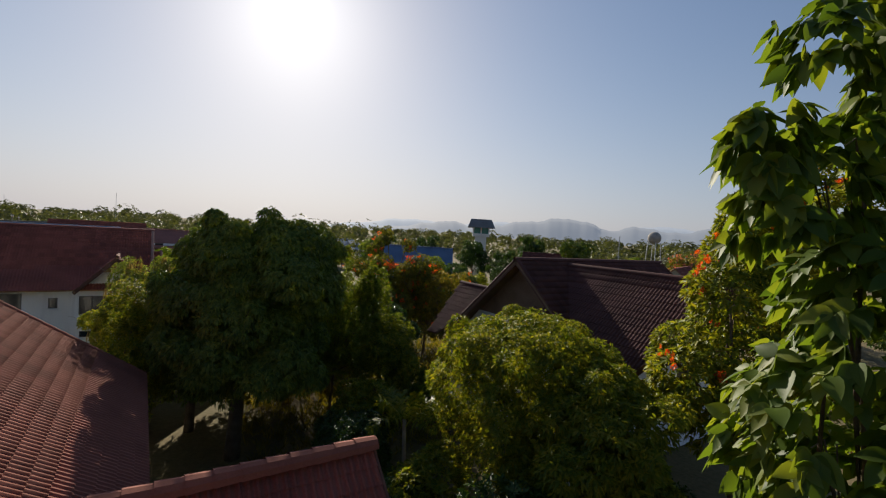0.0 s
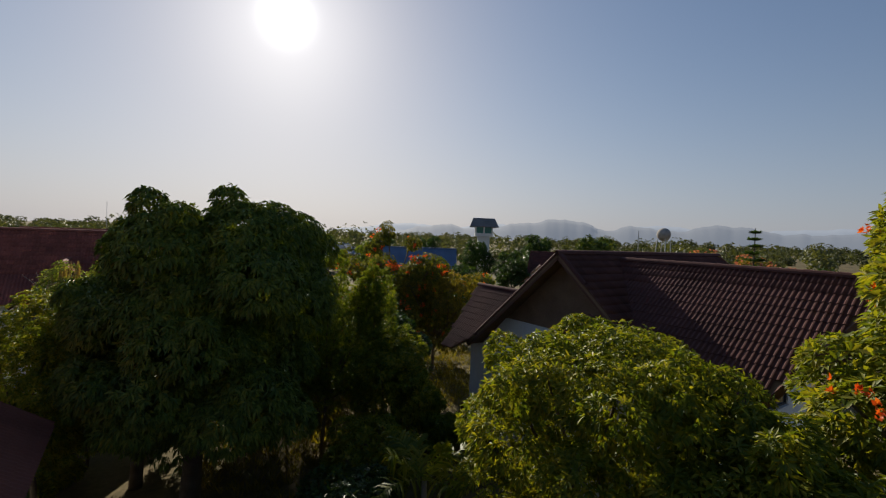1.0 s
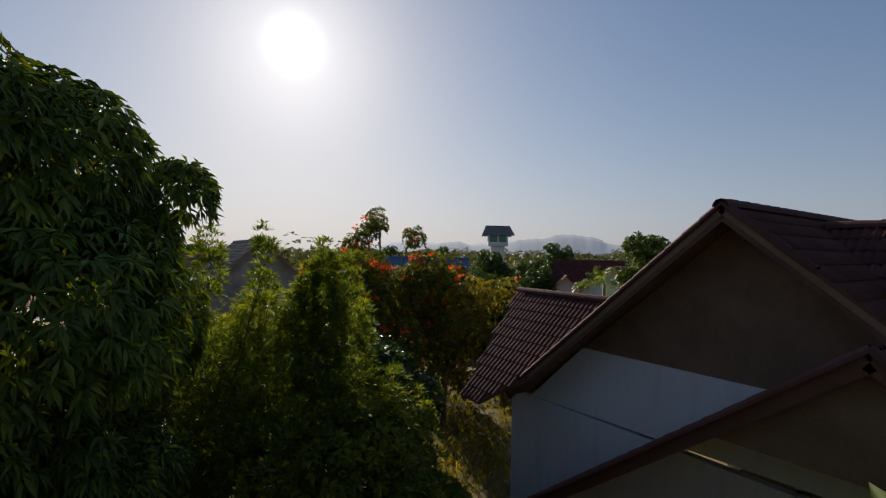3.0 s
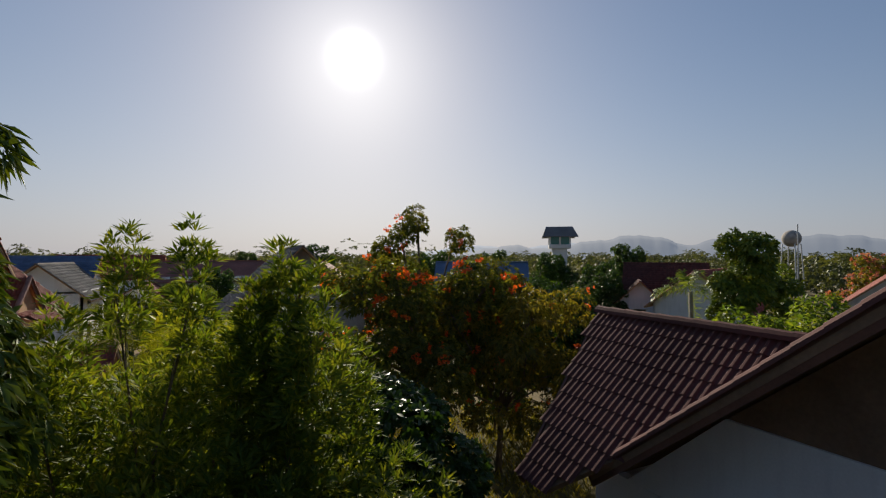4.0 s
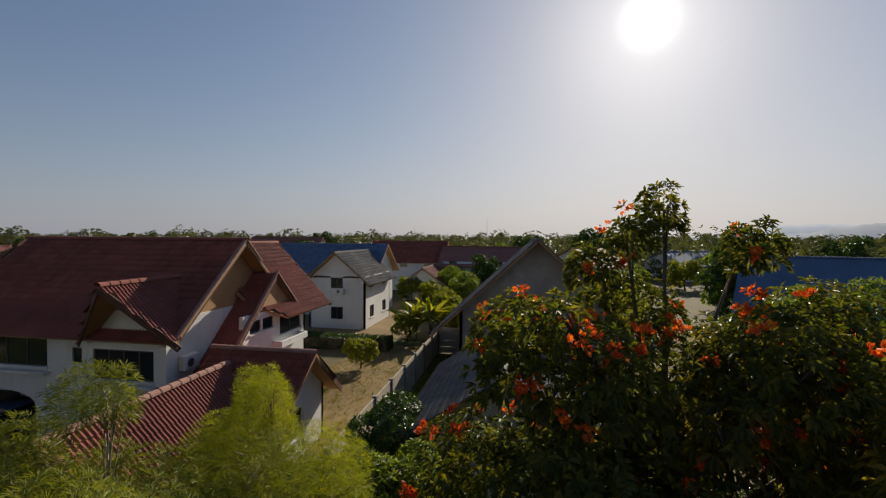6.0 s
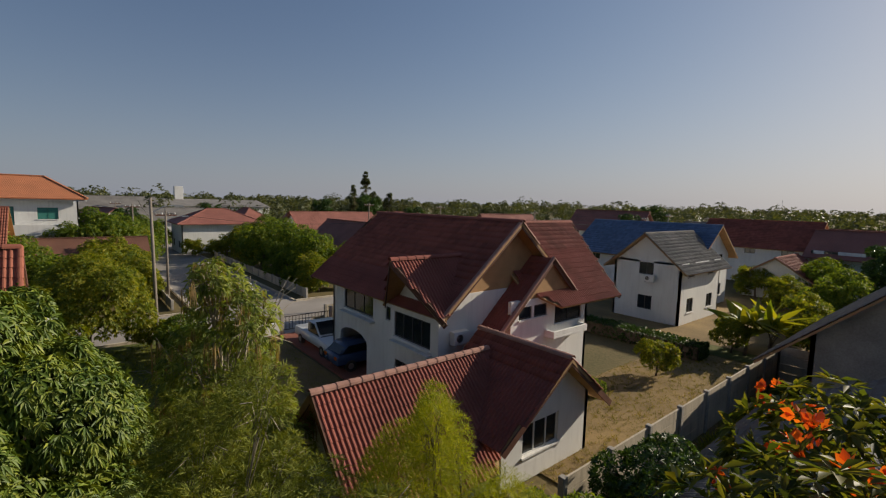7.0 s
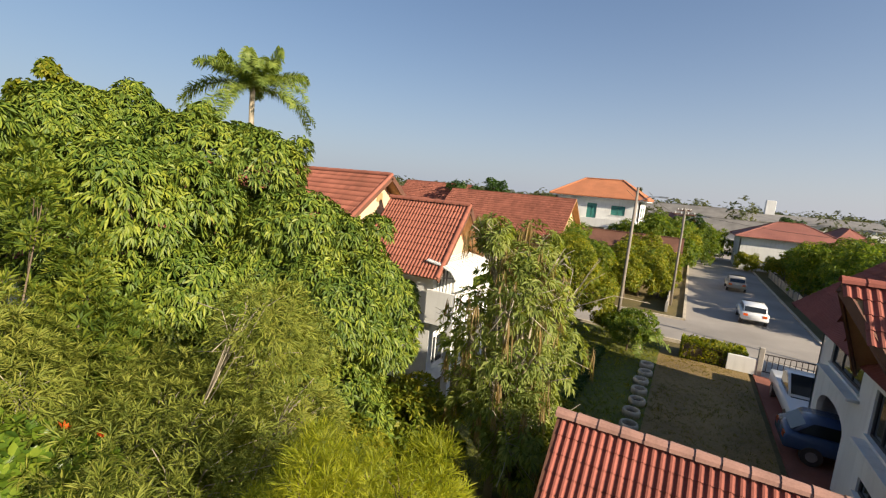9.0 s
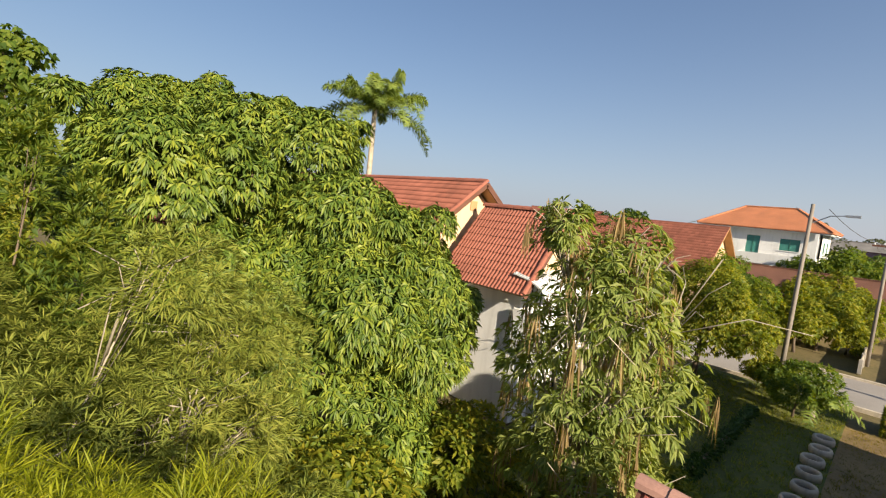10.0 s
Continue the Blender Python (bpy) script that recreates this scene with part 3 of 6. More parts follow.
def villa(at, turn, label, H, tile, dormer, low_front, pieces=0, porch_left=-2.6, boards=SOFFIT, south=4.9, front=-4.5, porch=(1.55, 1.6, 0.9)):
    """White two-storey house with steep red roofs. Local x runs out of the main gable, y towards the wing."""
    h = thing("house", at, label, "house", "villas", turn=turn)
    E0 = H - 4.15
    ES = H - 0.847 * south
    edge = VERGE if low_front else tile
    dx, dy, dzz, half, ez, prow = dormer
    wy = dy + prow + 0.35
    # main roof
    slope(h, [(-11.8, 0, H), (0.15, 0, H), (0.15, -south, ES), (-12.0, -south, ES)], tile, pieces, "roof", boards)
    slope(h, [(-11.8, 0, H), (0.15, 0, H), (0.15, 4.9, E0), (-12.0, 4.9, E0)], tile, 0, "roof", boards)
    caps(h, (-11.8, 0, H + 0.05), (0.2, 0, H + 0.05), tile)
    barges(h, (0.12, 0, H), (0.12, -south, ES), (0.12, 4.9, E0))
    caps(h, (0.1, -south, ES + 0.08), (0.1, 0, H + 0.08), edge, 0.09)
    caps(h, (0.1, 1.2, H - 0.95), (0.1, 0, H + 0.08), edge, 0.09)
    barges(h, (-11.95, 0, H), (-12.0, -south, ES), (-12.0, 4.9, E0))
    gable(h, [(-0.55, -3.3, H - 2.95), (-0.55, 3.3, H - 2.95), (-0.55, 0, H - 0.15)], (-0.15, 0, 0), boards)
    gable(h, [(-11.2, -3.4, H - 3.0), (-11.2, 4.0, H - 3.5), (-11.2, 0, H - 0.15)], (0.15, 0, 0), WHITE)
    gable(h, [(-0.5, 0.2 - south, ES - 0.12), (-0.5, 4.3, E0 - 0.1), (-0.5, 3.3, H - 2.95), (-0.5, -3.3, H - 2.95)], (-0.18, 0, 0), WHITE)
    # walls
    ys = front
    top = H + 0.847 * ys - 0.25
    bay = dx - half + 0.1
    car_port, big, small = (0.9, 0.0, 3.9, 2.3), (1.4, 3.35, 4.5, 4.5), (5.7, 3.55, 6.15, 4.2)
    w, m = wall(h, (-10.9, ys), (bay, ys), top, [car_port, big, small])
    arch(w, m, car_port, 0.6)
    window(w, m, big, 3)
    window(w, m, small, 1)
    part("ledge", box(bmesh.new(), -9.6, ys - 0.32, 3.1, -6.2, ys - 0.002, 3.2), WHITE, h, bevel=0.01)
    wall(h, (-0.5, wy), (-0.5, 4.4), ES - 0.12, ())
    w, m = wall(h, (-0.5, 4.4), (-10.9, 4.4), E0 + 0.15, [(2, 1, 4, 2.2), (6, 3, 8, 4.1)])
    window(w, m, (2, 1, 4, 2.2))
    window(w, m, (6, 3, 8, 4.1))
    w, m = wall(h, (-10.9, 4.4), (-10.9, ys), E0 + 0.3, [(1.5, 1, 3.5, 2.2), (1.5, 3.2, 3.5, 4.2)])
    window(w, m, (1.5, 1, 3.5, 2.2))
    window(w, m, (1.5, 3.2, 3.5, 4.2))
    part("carport_back", box(bmesh.new(), -10.6, -1.4, 0, -6.9, -1.2, 2.6), WHITE, h)
    # bay with its dormer roof
    back = -(H - dzz) / 0.847
    slope(h, [(dx, dy, dzz), (dx, back, dzz), (dx + half, back - (dzz - ez) / 0.847, ez), (dx + half, dy + prow, ez)], tile, pieces // 2, "dormer_roof", boards)
    slope(h, [(dx, dy, dzz), (dx, back, dzz), (dx - half, back - (dzz - ez) / 0.847, ez), (dx - half, dy + prow, ez)], tile, pieces // 3, "dormer_roof", boards)
    caps(h, (dx, dy, dzz + 0.05), (dx, back, dzz + 0.05), tile)
    barges(h, (dx, dy, dzz), (dx - half, dy + prow, ez), (dx + half, dy + prow, ez))
    k = (dzz - ez) / half
    lean = 0.9
    up = dzz - 0.12 - k * lean
    gable(h, [(dx - lean, wy, up), (dx + lean, wy, up), (dx, wy, dzz - 0.12)], (0, 0.12, 0), boards)
    gable(h, [(bay + 0.1, wy, ez - 0.1), (-0.5, wy, ez - 0.1), (-0.5, wy, dzz - 0.12 + k * (dx + 0.5)), (dx + lean, wy, up), (dx - lean, wy, up), (bay + 0.1, wy, ez)], (0, 0.14, 0), WHITE)
    holes = [(0.15, 3.2, 2.8, 4.35), (0.2, 1.75, 1.35, 2.15)] if half < 2.5 else [(0.9, 2.6, 2.6, 3.8)]
    w, m = wall(h, (bay, wy), (-0.682, wy), ez - 0.1, holes)
    window(w, m, holes[0], 4)
    for o in holes[1:]:
        window(w, m, o, 2)
    part("ledge", box(bmesh.new(), bay + 0.1, wy - 0.28, 2.95, -0.9, wy - 0.002, 3.05), WHITE, h, bevel=0.01)
    wall(h, (bay, ys), (bay, wy + 0.002), min(ez - 0.1, top), (), -0.18)
    # wing
    R = H - 0.22
    corner = [(1.3, 1.6, 4.75), (0.2, 0.2, 5.5)] if low_front else [(1.3, 4.4, 4.75)]
    slope(h, [(-3.2, 0, R), (-3.2, 8.3, R), (1.3, 6.4, 4.75), *corner], tile, pieces, "wing_roof", boards)
    slope(h, [(-3.2, 0, R), (-3.2, 8.3, R), (-7.7, 6.4, 4.75), (-7.7, 4.6, 4.75)], tile, 0, "wing_roof", boards)
    caps(h, (-3.2, 0.4, R + 0.05), (-3.2, 8.3, R + 0.05), tile)
    barges(h, (-3.2, 8.35, R), (1.3, 6.45, 4.75), (-7.7, 6.45, 4.75))
    gable(h, [(-6.6, 4.78, 5.3), (0.3, 4.78, 5.3), (-3.2, 4.78, R - 0.2)], (0, -0.15, 0), SOFFIT)
    if low_front:
        holes = [(0.5, 4.3, 1.35, 4.85), (1.5, 4.3, 2.4, 4.85), (3.0, 3.8, 5.1, 4.9), (3.3, 0.0, 5.2, 1.6)]
        w, m = wall(h, (0.6, -1.0), (0.6, 4.6), 5.15, holes)
        window(w, m, holes[0], 1)
        window(w, m, holes[1], 1)
        window(w, m, holes[2], 2)
        arch(w, m, holes[3], 0.9)
    else:
        wall(h, (0.6, 3.4), (0.6, 4.6), 4.6, ())
    w, m = wall(h, (0.6, 4.6), (-5.2, 4.6), 5.3, [(1.0, 3, 2.6, 4.2), (1.0, 0.8, 2.6, 2.1)])
    window(w, m, (1.0, 3, 2.6, 4.2))
    window(w, m, (1.0, 0.8, 2.6, 2.1))
    part("terrace_back", box(bmesh.new(), -0.9, 2.0, 0, -0.75, 4.4, 2.6), SOFFIT, h)
    # balcony parapet on the wing
    if low_front:
        bm = box(bmesh.new(), 0.602, 1.3, 3.3, 1.12, 3.9, 3.4)
        box(bm, 1.02, 1.3, 3.4, 1.12, 3.9, 3.62)
        box(bm, 0.602, 3.8, 3.4, 1.02, 3.9, 3.62)
        box(bm, 0.602, 1.3, 3.4, 1.02, 1.4, 3.62)
        part("balcony", bm, WHITE, h, bevel=0.01)
    # porch gable in front of the main one
    py, drop, sl = porch
    pz = H - drop
    pr = py + 1.85
    lz = pz - sl * (py - porch_left)
    slope(h, [(-2.2, py, pz), (0.75, py, pz), (0.75, porch_left, lz), (-0.3, porch_left, lz)], tile, pieces // 2, "porch_roof", boards)
    slope(h, [(-2.2, py, pz), (0.75, py, pz), (0.75, pr, pz - sl * 1.85), (-0.6, pr, pz - sl * 1.85)], tile, 0, "porch_roof", boards)
    barges(h, (0.73, py, pz), (0.73, porch_left, lz), (0.73, pr, pz - sl * 1.85))
    caps(h, (0.72, porch_left, lz + 0.07), (0.72, py, pz + 0.07), edge, 0.09)
    caps(h, (0.72, pr, pz - sl * 1.85 + 0.07), (0.72, py, pz + 0.07), edge, 0.09)
    gable(h, [(0.58, py - (pz - 5.15) / sl, 5.0), (0.58, py + (pz - 5.15) / sl, 5.0), (0.58, py, pz - 0.15)], (-0.12, 0, 0), boards)
    if low_front:
        slope(h, [(0.3, -2.5, 4.2), (4.7, -2.5, 4.2), (4.5, 0.4, 1.92), (0.6, 0.4, 1.92)], tile, pieces // 2, "low_roof")
        slope(h, [(0.3, -2.5, 4.2), (4.7, -2.5, 4.2), (4.5, -5.5, 1.85), (0.6, -5.5, 1.85)], tile, pieces // 2, "low_roof")
        caps(h, (0.3, -2.5, 4.25), (4.7, -2.5, 4.25), edge)
        barges(h, (4.65, -2.5, 4.2), (4.5, 0.4, 1.92), (4.5, -5.5, 1.85))
        gable(h, [(3.9, -4.7, 2.35), (3.9, -0.3, 2.35), (3.9, -2.5, 4.05)], (-0.12, 0, 0), WHITE)
        holes = [(1.0, 0.9, 2.9, 2.0)]
        w, m = wall(h, (3.9, -4.9), (3.9, -0.2), 2.35, holes)
        window(w, m, holes[0], 3, FRAME_WHITE)
        wall(h, (3.9, -0.2), (-0.5, -0.2), 2.4, ())
        slope(h, [(1.45, -10.1, 3.8), (1.45, -2.6, 3.8), (4.2, -5.3, 1.05), (4.2, -10.1, 1.05)], tile, 300, "side_roof")
        slope(h, [(1.45, -10.1, 3.8), (1.45, -2.6, 3.8), (-1.0, -2.6, 1.35), (-1.0, -10.1, 1.35)], tile, 0, "side_roof")
        caps(h, (1.45, -10.15, 3.86), (1.45, -3.2, 3.86), edge)
        barges(h, (1.45, -10.12, 3.8), (4.2, -10.12, 1.05), (-1.0, -10.12, 1.35))
        w, m = wall(h, (3.5, -9.5), (3.5, -5.0), 1.7, [(1.0, 0.6, 2.6, 1.5)])
        window(w, m, (1.0, 0.6, 2.6, 1.5), 3, FRAME_WHITE)
        wall(h, (-0.5, -9.5), (3.5, -9.5), 1.7, ())
        gable(h, [(-0.4, -9.45, 1.7), (3.4, -9.45, 1.7), (1.45, -9.45, 3.65)], (0, 0.12, 0), WHITE)
    return h


def air_conditioner(at, turn):
    ac = thing("air_conditioner", at, "white outdoor air-conditioning unit bracketed to the wall", "air conditioner", turn=turn)
    part("casing", box(bmesh.new(), 0, -0.4, 0, 0.3, 0.4, 0.56), FRAME_WHITE, ac, bevel=0.02)
    bm = bmesh.new()
    bmesh.ops.create_cone(bm, cap_ends=True, segments=20, radius1=0.17, radius2=0.17, depth=0.02, matrix=pose(0.305, -0.1, 0.28, 0, 90, 0))
    grille = part("fan_grille", bm, FRAME, ac)
    for r in (0.05, 0.09, 0.13, 0.17):
        bm = bmesh.new()
        tube(bm, [(0.318, -0.1 + r * math.cos(k * math.tau / 14), 0.28 + r * math.sin(k * math.tau / 14)) for k in range(15)], 0.006, 0.006, 4)
        part("guard_ring", bm, METAL, grille)
    for y in (-0.3, 0.3):
        part("bracket", box(bmesh.new(), -0.1, y - 0.02, -0.05, 0.3, y + 0.02, -0.002), METAL, ac)
    return ac


villa((2.6, 38.9, 0), 0, "white two-storey villa with steep dark red tiled gables", 8.45, TILE_RED, (-1.78, -5.5, 6.9, 2.15, 4.65, 1.15), True, 220, porch_left=-4.2, south=4.35, front=-3.5)
villa((16.83, 14.99, 0), 180, "villa with brown-red barrel-tiled gables in shade", 8.58, TILE_SHADED, (-1.95, -7.03, 6.58, 2.85, 4.0, 1.0), False, 220, porch_left=-4.6, boards=GABLE_SHADED, south=5.15, porch=(1.95, 1.95, 0.78))
air_conditioner((2.12, 35.86, 3.5), 0)


def villa_west():
    """The villa with sun-bleached tiles on the other side of the lawn."""
    h = thing("house", (-4.08, 12.53, 0), "white villa with bleached red tiled roof and peach gable", "house", "villas")
    ze, xe = 4.67, 2.35

    def both(y0, y1, x, z, pieces):
        slope(h, [(x, y0, z), (x, y1, z), (xe, y1, ze), (xe, y0, ze)], TILE_WARM, pieces, "roof")
        slope(h, [(x, y0, z), (x, y1, z), (2 * x - xe, y1, ze), (2 * x - xe, y0, ze)], TILE_WARM, 0, "roof")
        caps(h, (x, y0, z + 0.05), (x, y1, z + 0.05), TILE_WARM)
    slope(h, [(0, -12.5, 8.4), (0, 5.9, 8.4), (6.4, 5.9, 3.87), (6.4, -12.5, 3.87)], TILE_WARM, 300, "roof")
    slope(h, [(0, -12.5, 8.4), (0, 5.9, 8.4), (-4.6, 5.9, 5.0), (-4.6, -12.5, 5.0)], TILE_WARM, 0, "roof")
    caps(h, (0, -12.5, 8.45), (0, 5.9, 8.45), TILE_WARM)
    both(6.0, 10.0, 0.05, 7.42, 200)
    barges(h, (0, 5.95, 8.4), (6.4, 5.95, 3.87), (-4.6, 5.95, 5.0))
    barges(h, (0.05, 10.02, 7.42), (2.35, 10.02, 4.67), (-2.25, 10.02, 4.67))
    caps(h, (6.4, 5.92, 3.95), (0, 5.92, 8.48), TILE_WARM, 0.09)
    caps(h, (2.35, 9.98, 4.75), (0.05, 9.98, 7.49), TILE_WARM, 0.09)
    gable(h, [(-4.0, 5.3, 5.2), (4.3, 5.3, 5.2), (0, 5.3, 8.2)], (0, -0.15, 0), PEACH)
    gable(h, [(-1.6, 9.3, 5.3), (1.7, 9.3, 5.3), (0.05, 9.3, 7.27)], (0, -0.15, 0), PEACH)
    part("gable_vent", box(bmesh.new(), -0.2, 5.305, 7.2, 0.2, 5.34, 7.6), SOFFIT, h)
    wall(h, (1.7, 5.3), (1.7, 9.3), 5.25, ())
    wall(h, (5.2, 5.12), (1.88, 5.12), 4.55, ())
    w, m = wall(h, (5.2, -12.0), (5.2, 5.12), 4.5, [(5, 1, 7, 2.2), (16, 1, 17.5, 2.2), (16, 3.0, 17.0, 4.0)])
    for o in ((5, 1, 7, 2.2), (16, 1, 17.5, 2.2), (16, 3.0, 17.0, 4.0)):
        window(w, m, o, 2, FRAME_WHITE)
    holes = [(0.3, 2.95, 1.9, 4.7), (0.4, 0.6, 1.8, 2.0), (2.4, 0.2, 3.5, 2.2)]
    w, m = wall(h, (1.7, 9.3), (-2.1, 9.3), 5.25, holes, -0.18)
    for o in holes:
        window(w, m, o, 2, FRAME_WHITE)
    wall(h, (-3.9, 5.3), (-3.9, -12.0), 5.4, ())
    wall(h, (-1.92, 9.3), (-1.92, 5.3), 4.9, ())
    part("balcony_floor", box(bmesh.new(), -1.4, 9.32, 2.75, 1.9, 10.6, 2.95), WHITE, h)
    part("parapet", box(bmesh.new(), -1.4, 10.48, 2.95, 1.9, 10.6, 4.1), WHITE, h, bevel=0.015)
    part("parapet", box(bmesh.new(), 1.78, 9.32, 2.95, 1.9, 10.48, 4.1), WHITE, h, bevel=0.015)
    for i in range(5):
        bm = bmesh.new()
        cx = -1.0 + i * 0.85
        tube(bm, [(cx + 0.3 * math.cos(k * 0.7) * (1 - k / 12), 10.63, 3.5 + 0.3 * math.sin(k * 0.7) * (1 - k / 12)) for k in range(11)], 0.018, 0.012, 5)
        part("iron_scroll", bm, FRAME, h, "dark wrought-iron scroll on the parapet")
    for x in (-1.2, 1.75):
        part("post", box(bmesh.new(), x - 0.14, 10.3, 0, x + 0.14, 10.58, 2.75), WHITE, h)
    for i in range(6):
        part("curtain", box(bmesh.new(), -0.1 + 0.28 * i, 9.36, 3.0, 0.05 + 0.28 * i, 9.4, 4.8), FRAME_WHITE, h)
    # side wing with its own ridge
    sy, sz, sx = -5.2, 5.3, 10.1
    slope(h, [(3.2, sy, sz), (sx, sy, sz), (sx, sy - 2.6, sz - 2.35), (3.2, sy - 2.6, sz - 2.35)], TILE_RED, 250, "side_roof")
    slope(h, [(3.2, sy, sz), (sx, sy, sz), (sx, sy + 2.6, sz - 2.35), (3.2, sy + 2.6, sz - 2.35)], TILE_RED, 0, "side_roof")
    caps(h, (3.2, sy, sz + 0.07), (sx + 0.05, sy, sz + 0.07), TILE_WARM, 0.19, 0.42)
    barges(h, (sx + 0.02, sy, sz), (sx + 0.02, sy - 2.6, sz - 2.35), (sx + 0.02, sy + 2.6, sz - 2.35))
    wall(h, (sx - 0.8, sy - 2.0), (sx - 0.8, sy + 2.0), 3.1, ())
    wall(h, (4.1, sy - 2.0), (sx - 0.8, sy - 2.0), 3.1, ())
    wall(h, (sx - 0.8, sy + 2.0), (4.1, sy + 2.0), 3.1, ())
    gable(h, [(sx - 0.85, sy - 2.0, 3.1), (sx - 0.85, sy + 2.0, 3.1), (sx - 0.85, sy, sz - 0.15)], (-0.12, 0, 0), WHITE)
    return h


villa_west()


def awning():
    a = thing("awning", (-4.3, 21.85, 5.3), "white curved metal awning over a balcony", "awning")
    bm = bmesh.new()
    pts = [(0, 0.0, 0.0), (0, 0.6, -0.1), (0, 1.1, -0.3), (0, 1.35, -0.62)]
    loop = pts + [(p[0], p[1], p[2] - 0.05) for p in reversed(pts)]
    prism(bm, [(-1.6, y, z) for _, y, z in loop], (3.9, 0, 0))
    part("canopy", bm, FRAME_WHITE, a)
    for x in (-1.5, 0.2, 2.2):
        bm = bmesh.new()
        beam(bm, (x, 0, -0.7), (x, 1.2, -0.55), 0.04, 0.04)
        part("strut", bm, METAL, a)
    for i in range(13):
        bm = bmesh.new()
        x = -1.52 + i * 0.31
        tube(bm, [(x, 0.02, 0.02), (x, 0.6, -0.08), (x, 1.1, -0.28), (x, 1.36, -0.61)], 0.025, 0.025, 5)
        part("rib", bm, FRAME_WHITE, a)
    return a


awning()


# ---- other houses ----
def cottage(at, turn, size, wall_h, ridge_h, roof, label, hip=False, wall_mat=None, storeys=1, tiles=False, over=0.7, group="village houses", end=None):
    """A house with a gabled or hipped roof over walls with windows; ridge along local x."""
    lx, ly = size[0] / 2, size[1] / 2
    h = thing("house", at, label, "house", group, turn=turn)
    ox, oy = lx + (over if end is None else end), ly + over
    k = (ridge_h - wall_h) / ly
    ez = wall_h - k * over
    rx = ox - (oy if hip else 0)
    for s in (-1, 1):
        loop = [(-rx, 0, ridge_h), (rx, 0, ridge_h), (ox, s * oy, ez), (-ox, s * oy, ez)]
        if tiles:
            slope(h, loop, roof, 0, "roof")
        else:
            part("roof", prism(bmesh.new(), loop, (0, 0, -0.12)), roof, h)
        if hip:
            part("roof", prism(bmesh.new(), [(s * rx, 0, ridge_h), (s * ox, -oy, ez), (s * ox, oy, ez)], (0, 0, -0.12)), roof, h)
        else:
            gable(h, [(s * lx, -ly, wall_h), (s * lx, ly, wall_h), (s * lx, 0, ridge_h - 0.1)], (-s * 0.15, 0, 0), wall_mat or WHITE)
    bm = bmesh.new()
    beam(bm, (-rx, 0, ridge_h + 0.04), (rx, 0, ridge_h + 0.04), 0.25, 0.1)
    part("ridge", bm, roof, h)
    if hip:
        for s in (-1, 1):
            for q in (-1, 1):
                bm = bmesh.new()
                beam(bm, (s * rx, 0, ridge_h + 0.03), (s * ox, q * oy, ez + 0.03), 0.2, 0.08)
                part("hip", bm, roof, h)
    corners = [(-lx, -ly), (lx, -ly), (lx, ly), (-lx, ly)]
    for p, q in zip(corners, corners[1:] + corners[:1]):
        length = math.dist(p, q)
        holes = []
        for s in range(storeys):
            z = 0.9 + s * 2.9
            n = max(1, int(length // 3.2))
            for i in range(n):
                c = length * (i + 0.5) / n
                holes.append((c - 0.6, z, c + 0.6, z + 1.15))
        w, m = wall(h, p, q, wall_h, holes, mat=wall_mat)
        for o in holes:
            window(w, m, o, 2)
    return h


cottage((37.2, 58.6, 0), -32, (9.0, 7.0), 3.4, 7.3, ROOF_BLUE, "low house under a bright blue roof", tiles=False)
# blue-roofed house
cottage((-7.0, 70.8, 0), 0, (12.0, 8.0), 5.0, 7.8, ROOF_BLUE, "white two-storey house under a blue tiled roof", storeys=2, tiles=True)
cottage((-2.2, 64.3, 0), 90, (7.8, 5.6), 4.8, 7.2, ROOF_GREY, "white two-storey gabled front of the blue-roofed house", storeys=2, tiles=True)
air_conditioner((-1.7, 60.1, 3.3), -90)
# house with the weathered grey roof
# walls in darker CONCRETE, not WHITE: their shade is put into the colour
cottage((15.9, 53.4, 0), 90, (12.2, 9.2), 4.3, 8.55, ROOF_GREY, "house under a large weathered grey roof", wall_mat=CONCRETE, tiles=True, over=1.7, end=0.9)
cottage((14.5, 39.0, 0), 90, (8.0, 6.0), 2.4, 4.3, ROOF_GREY, "low annexe under grey tiles", tiles=True)
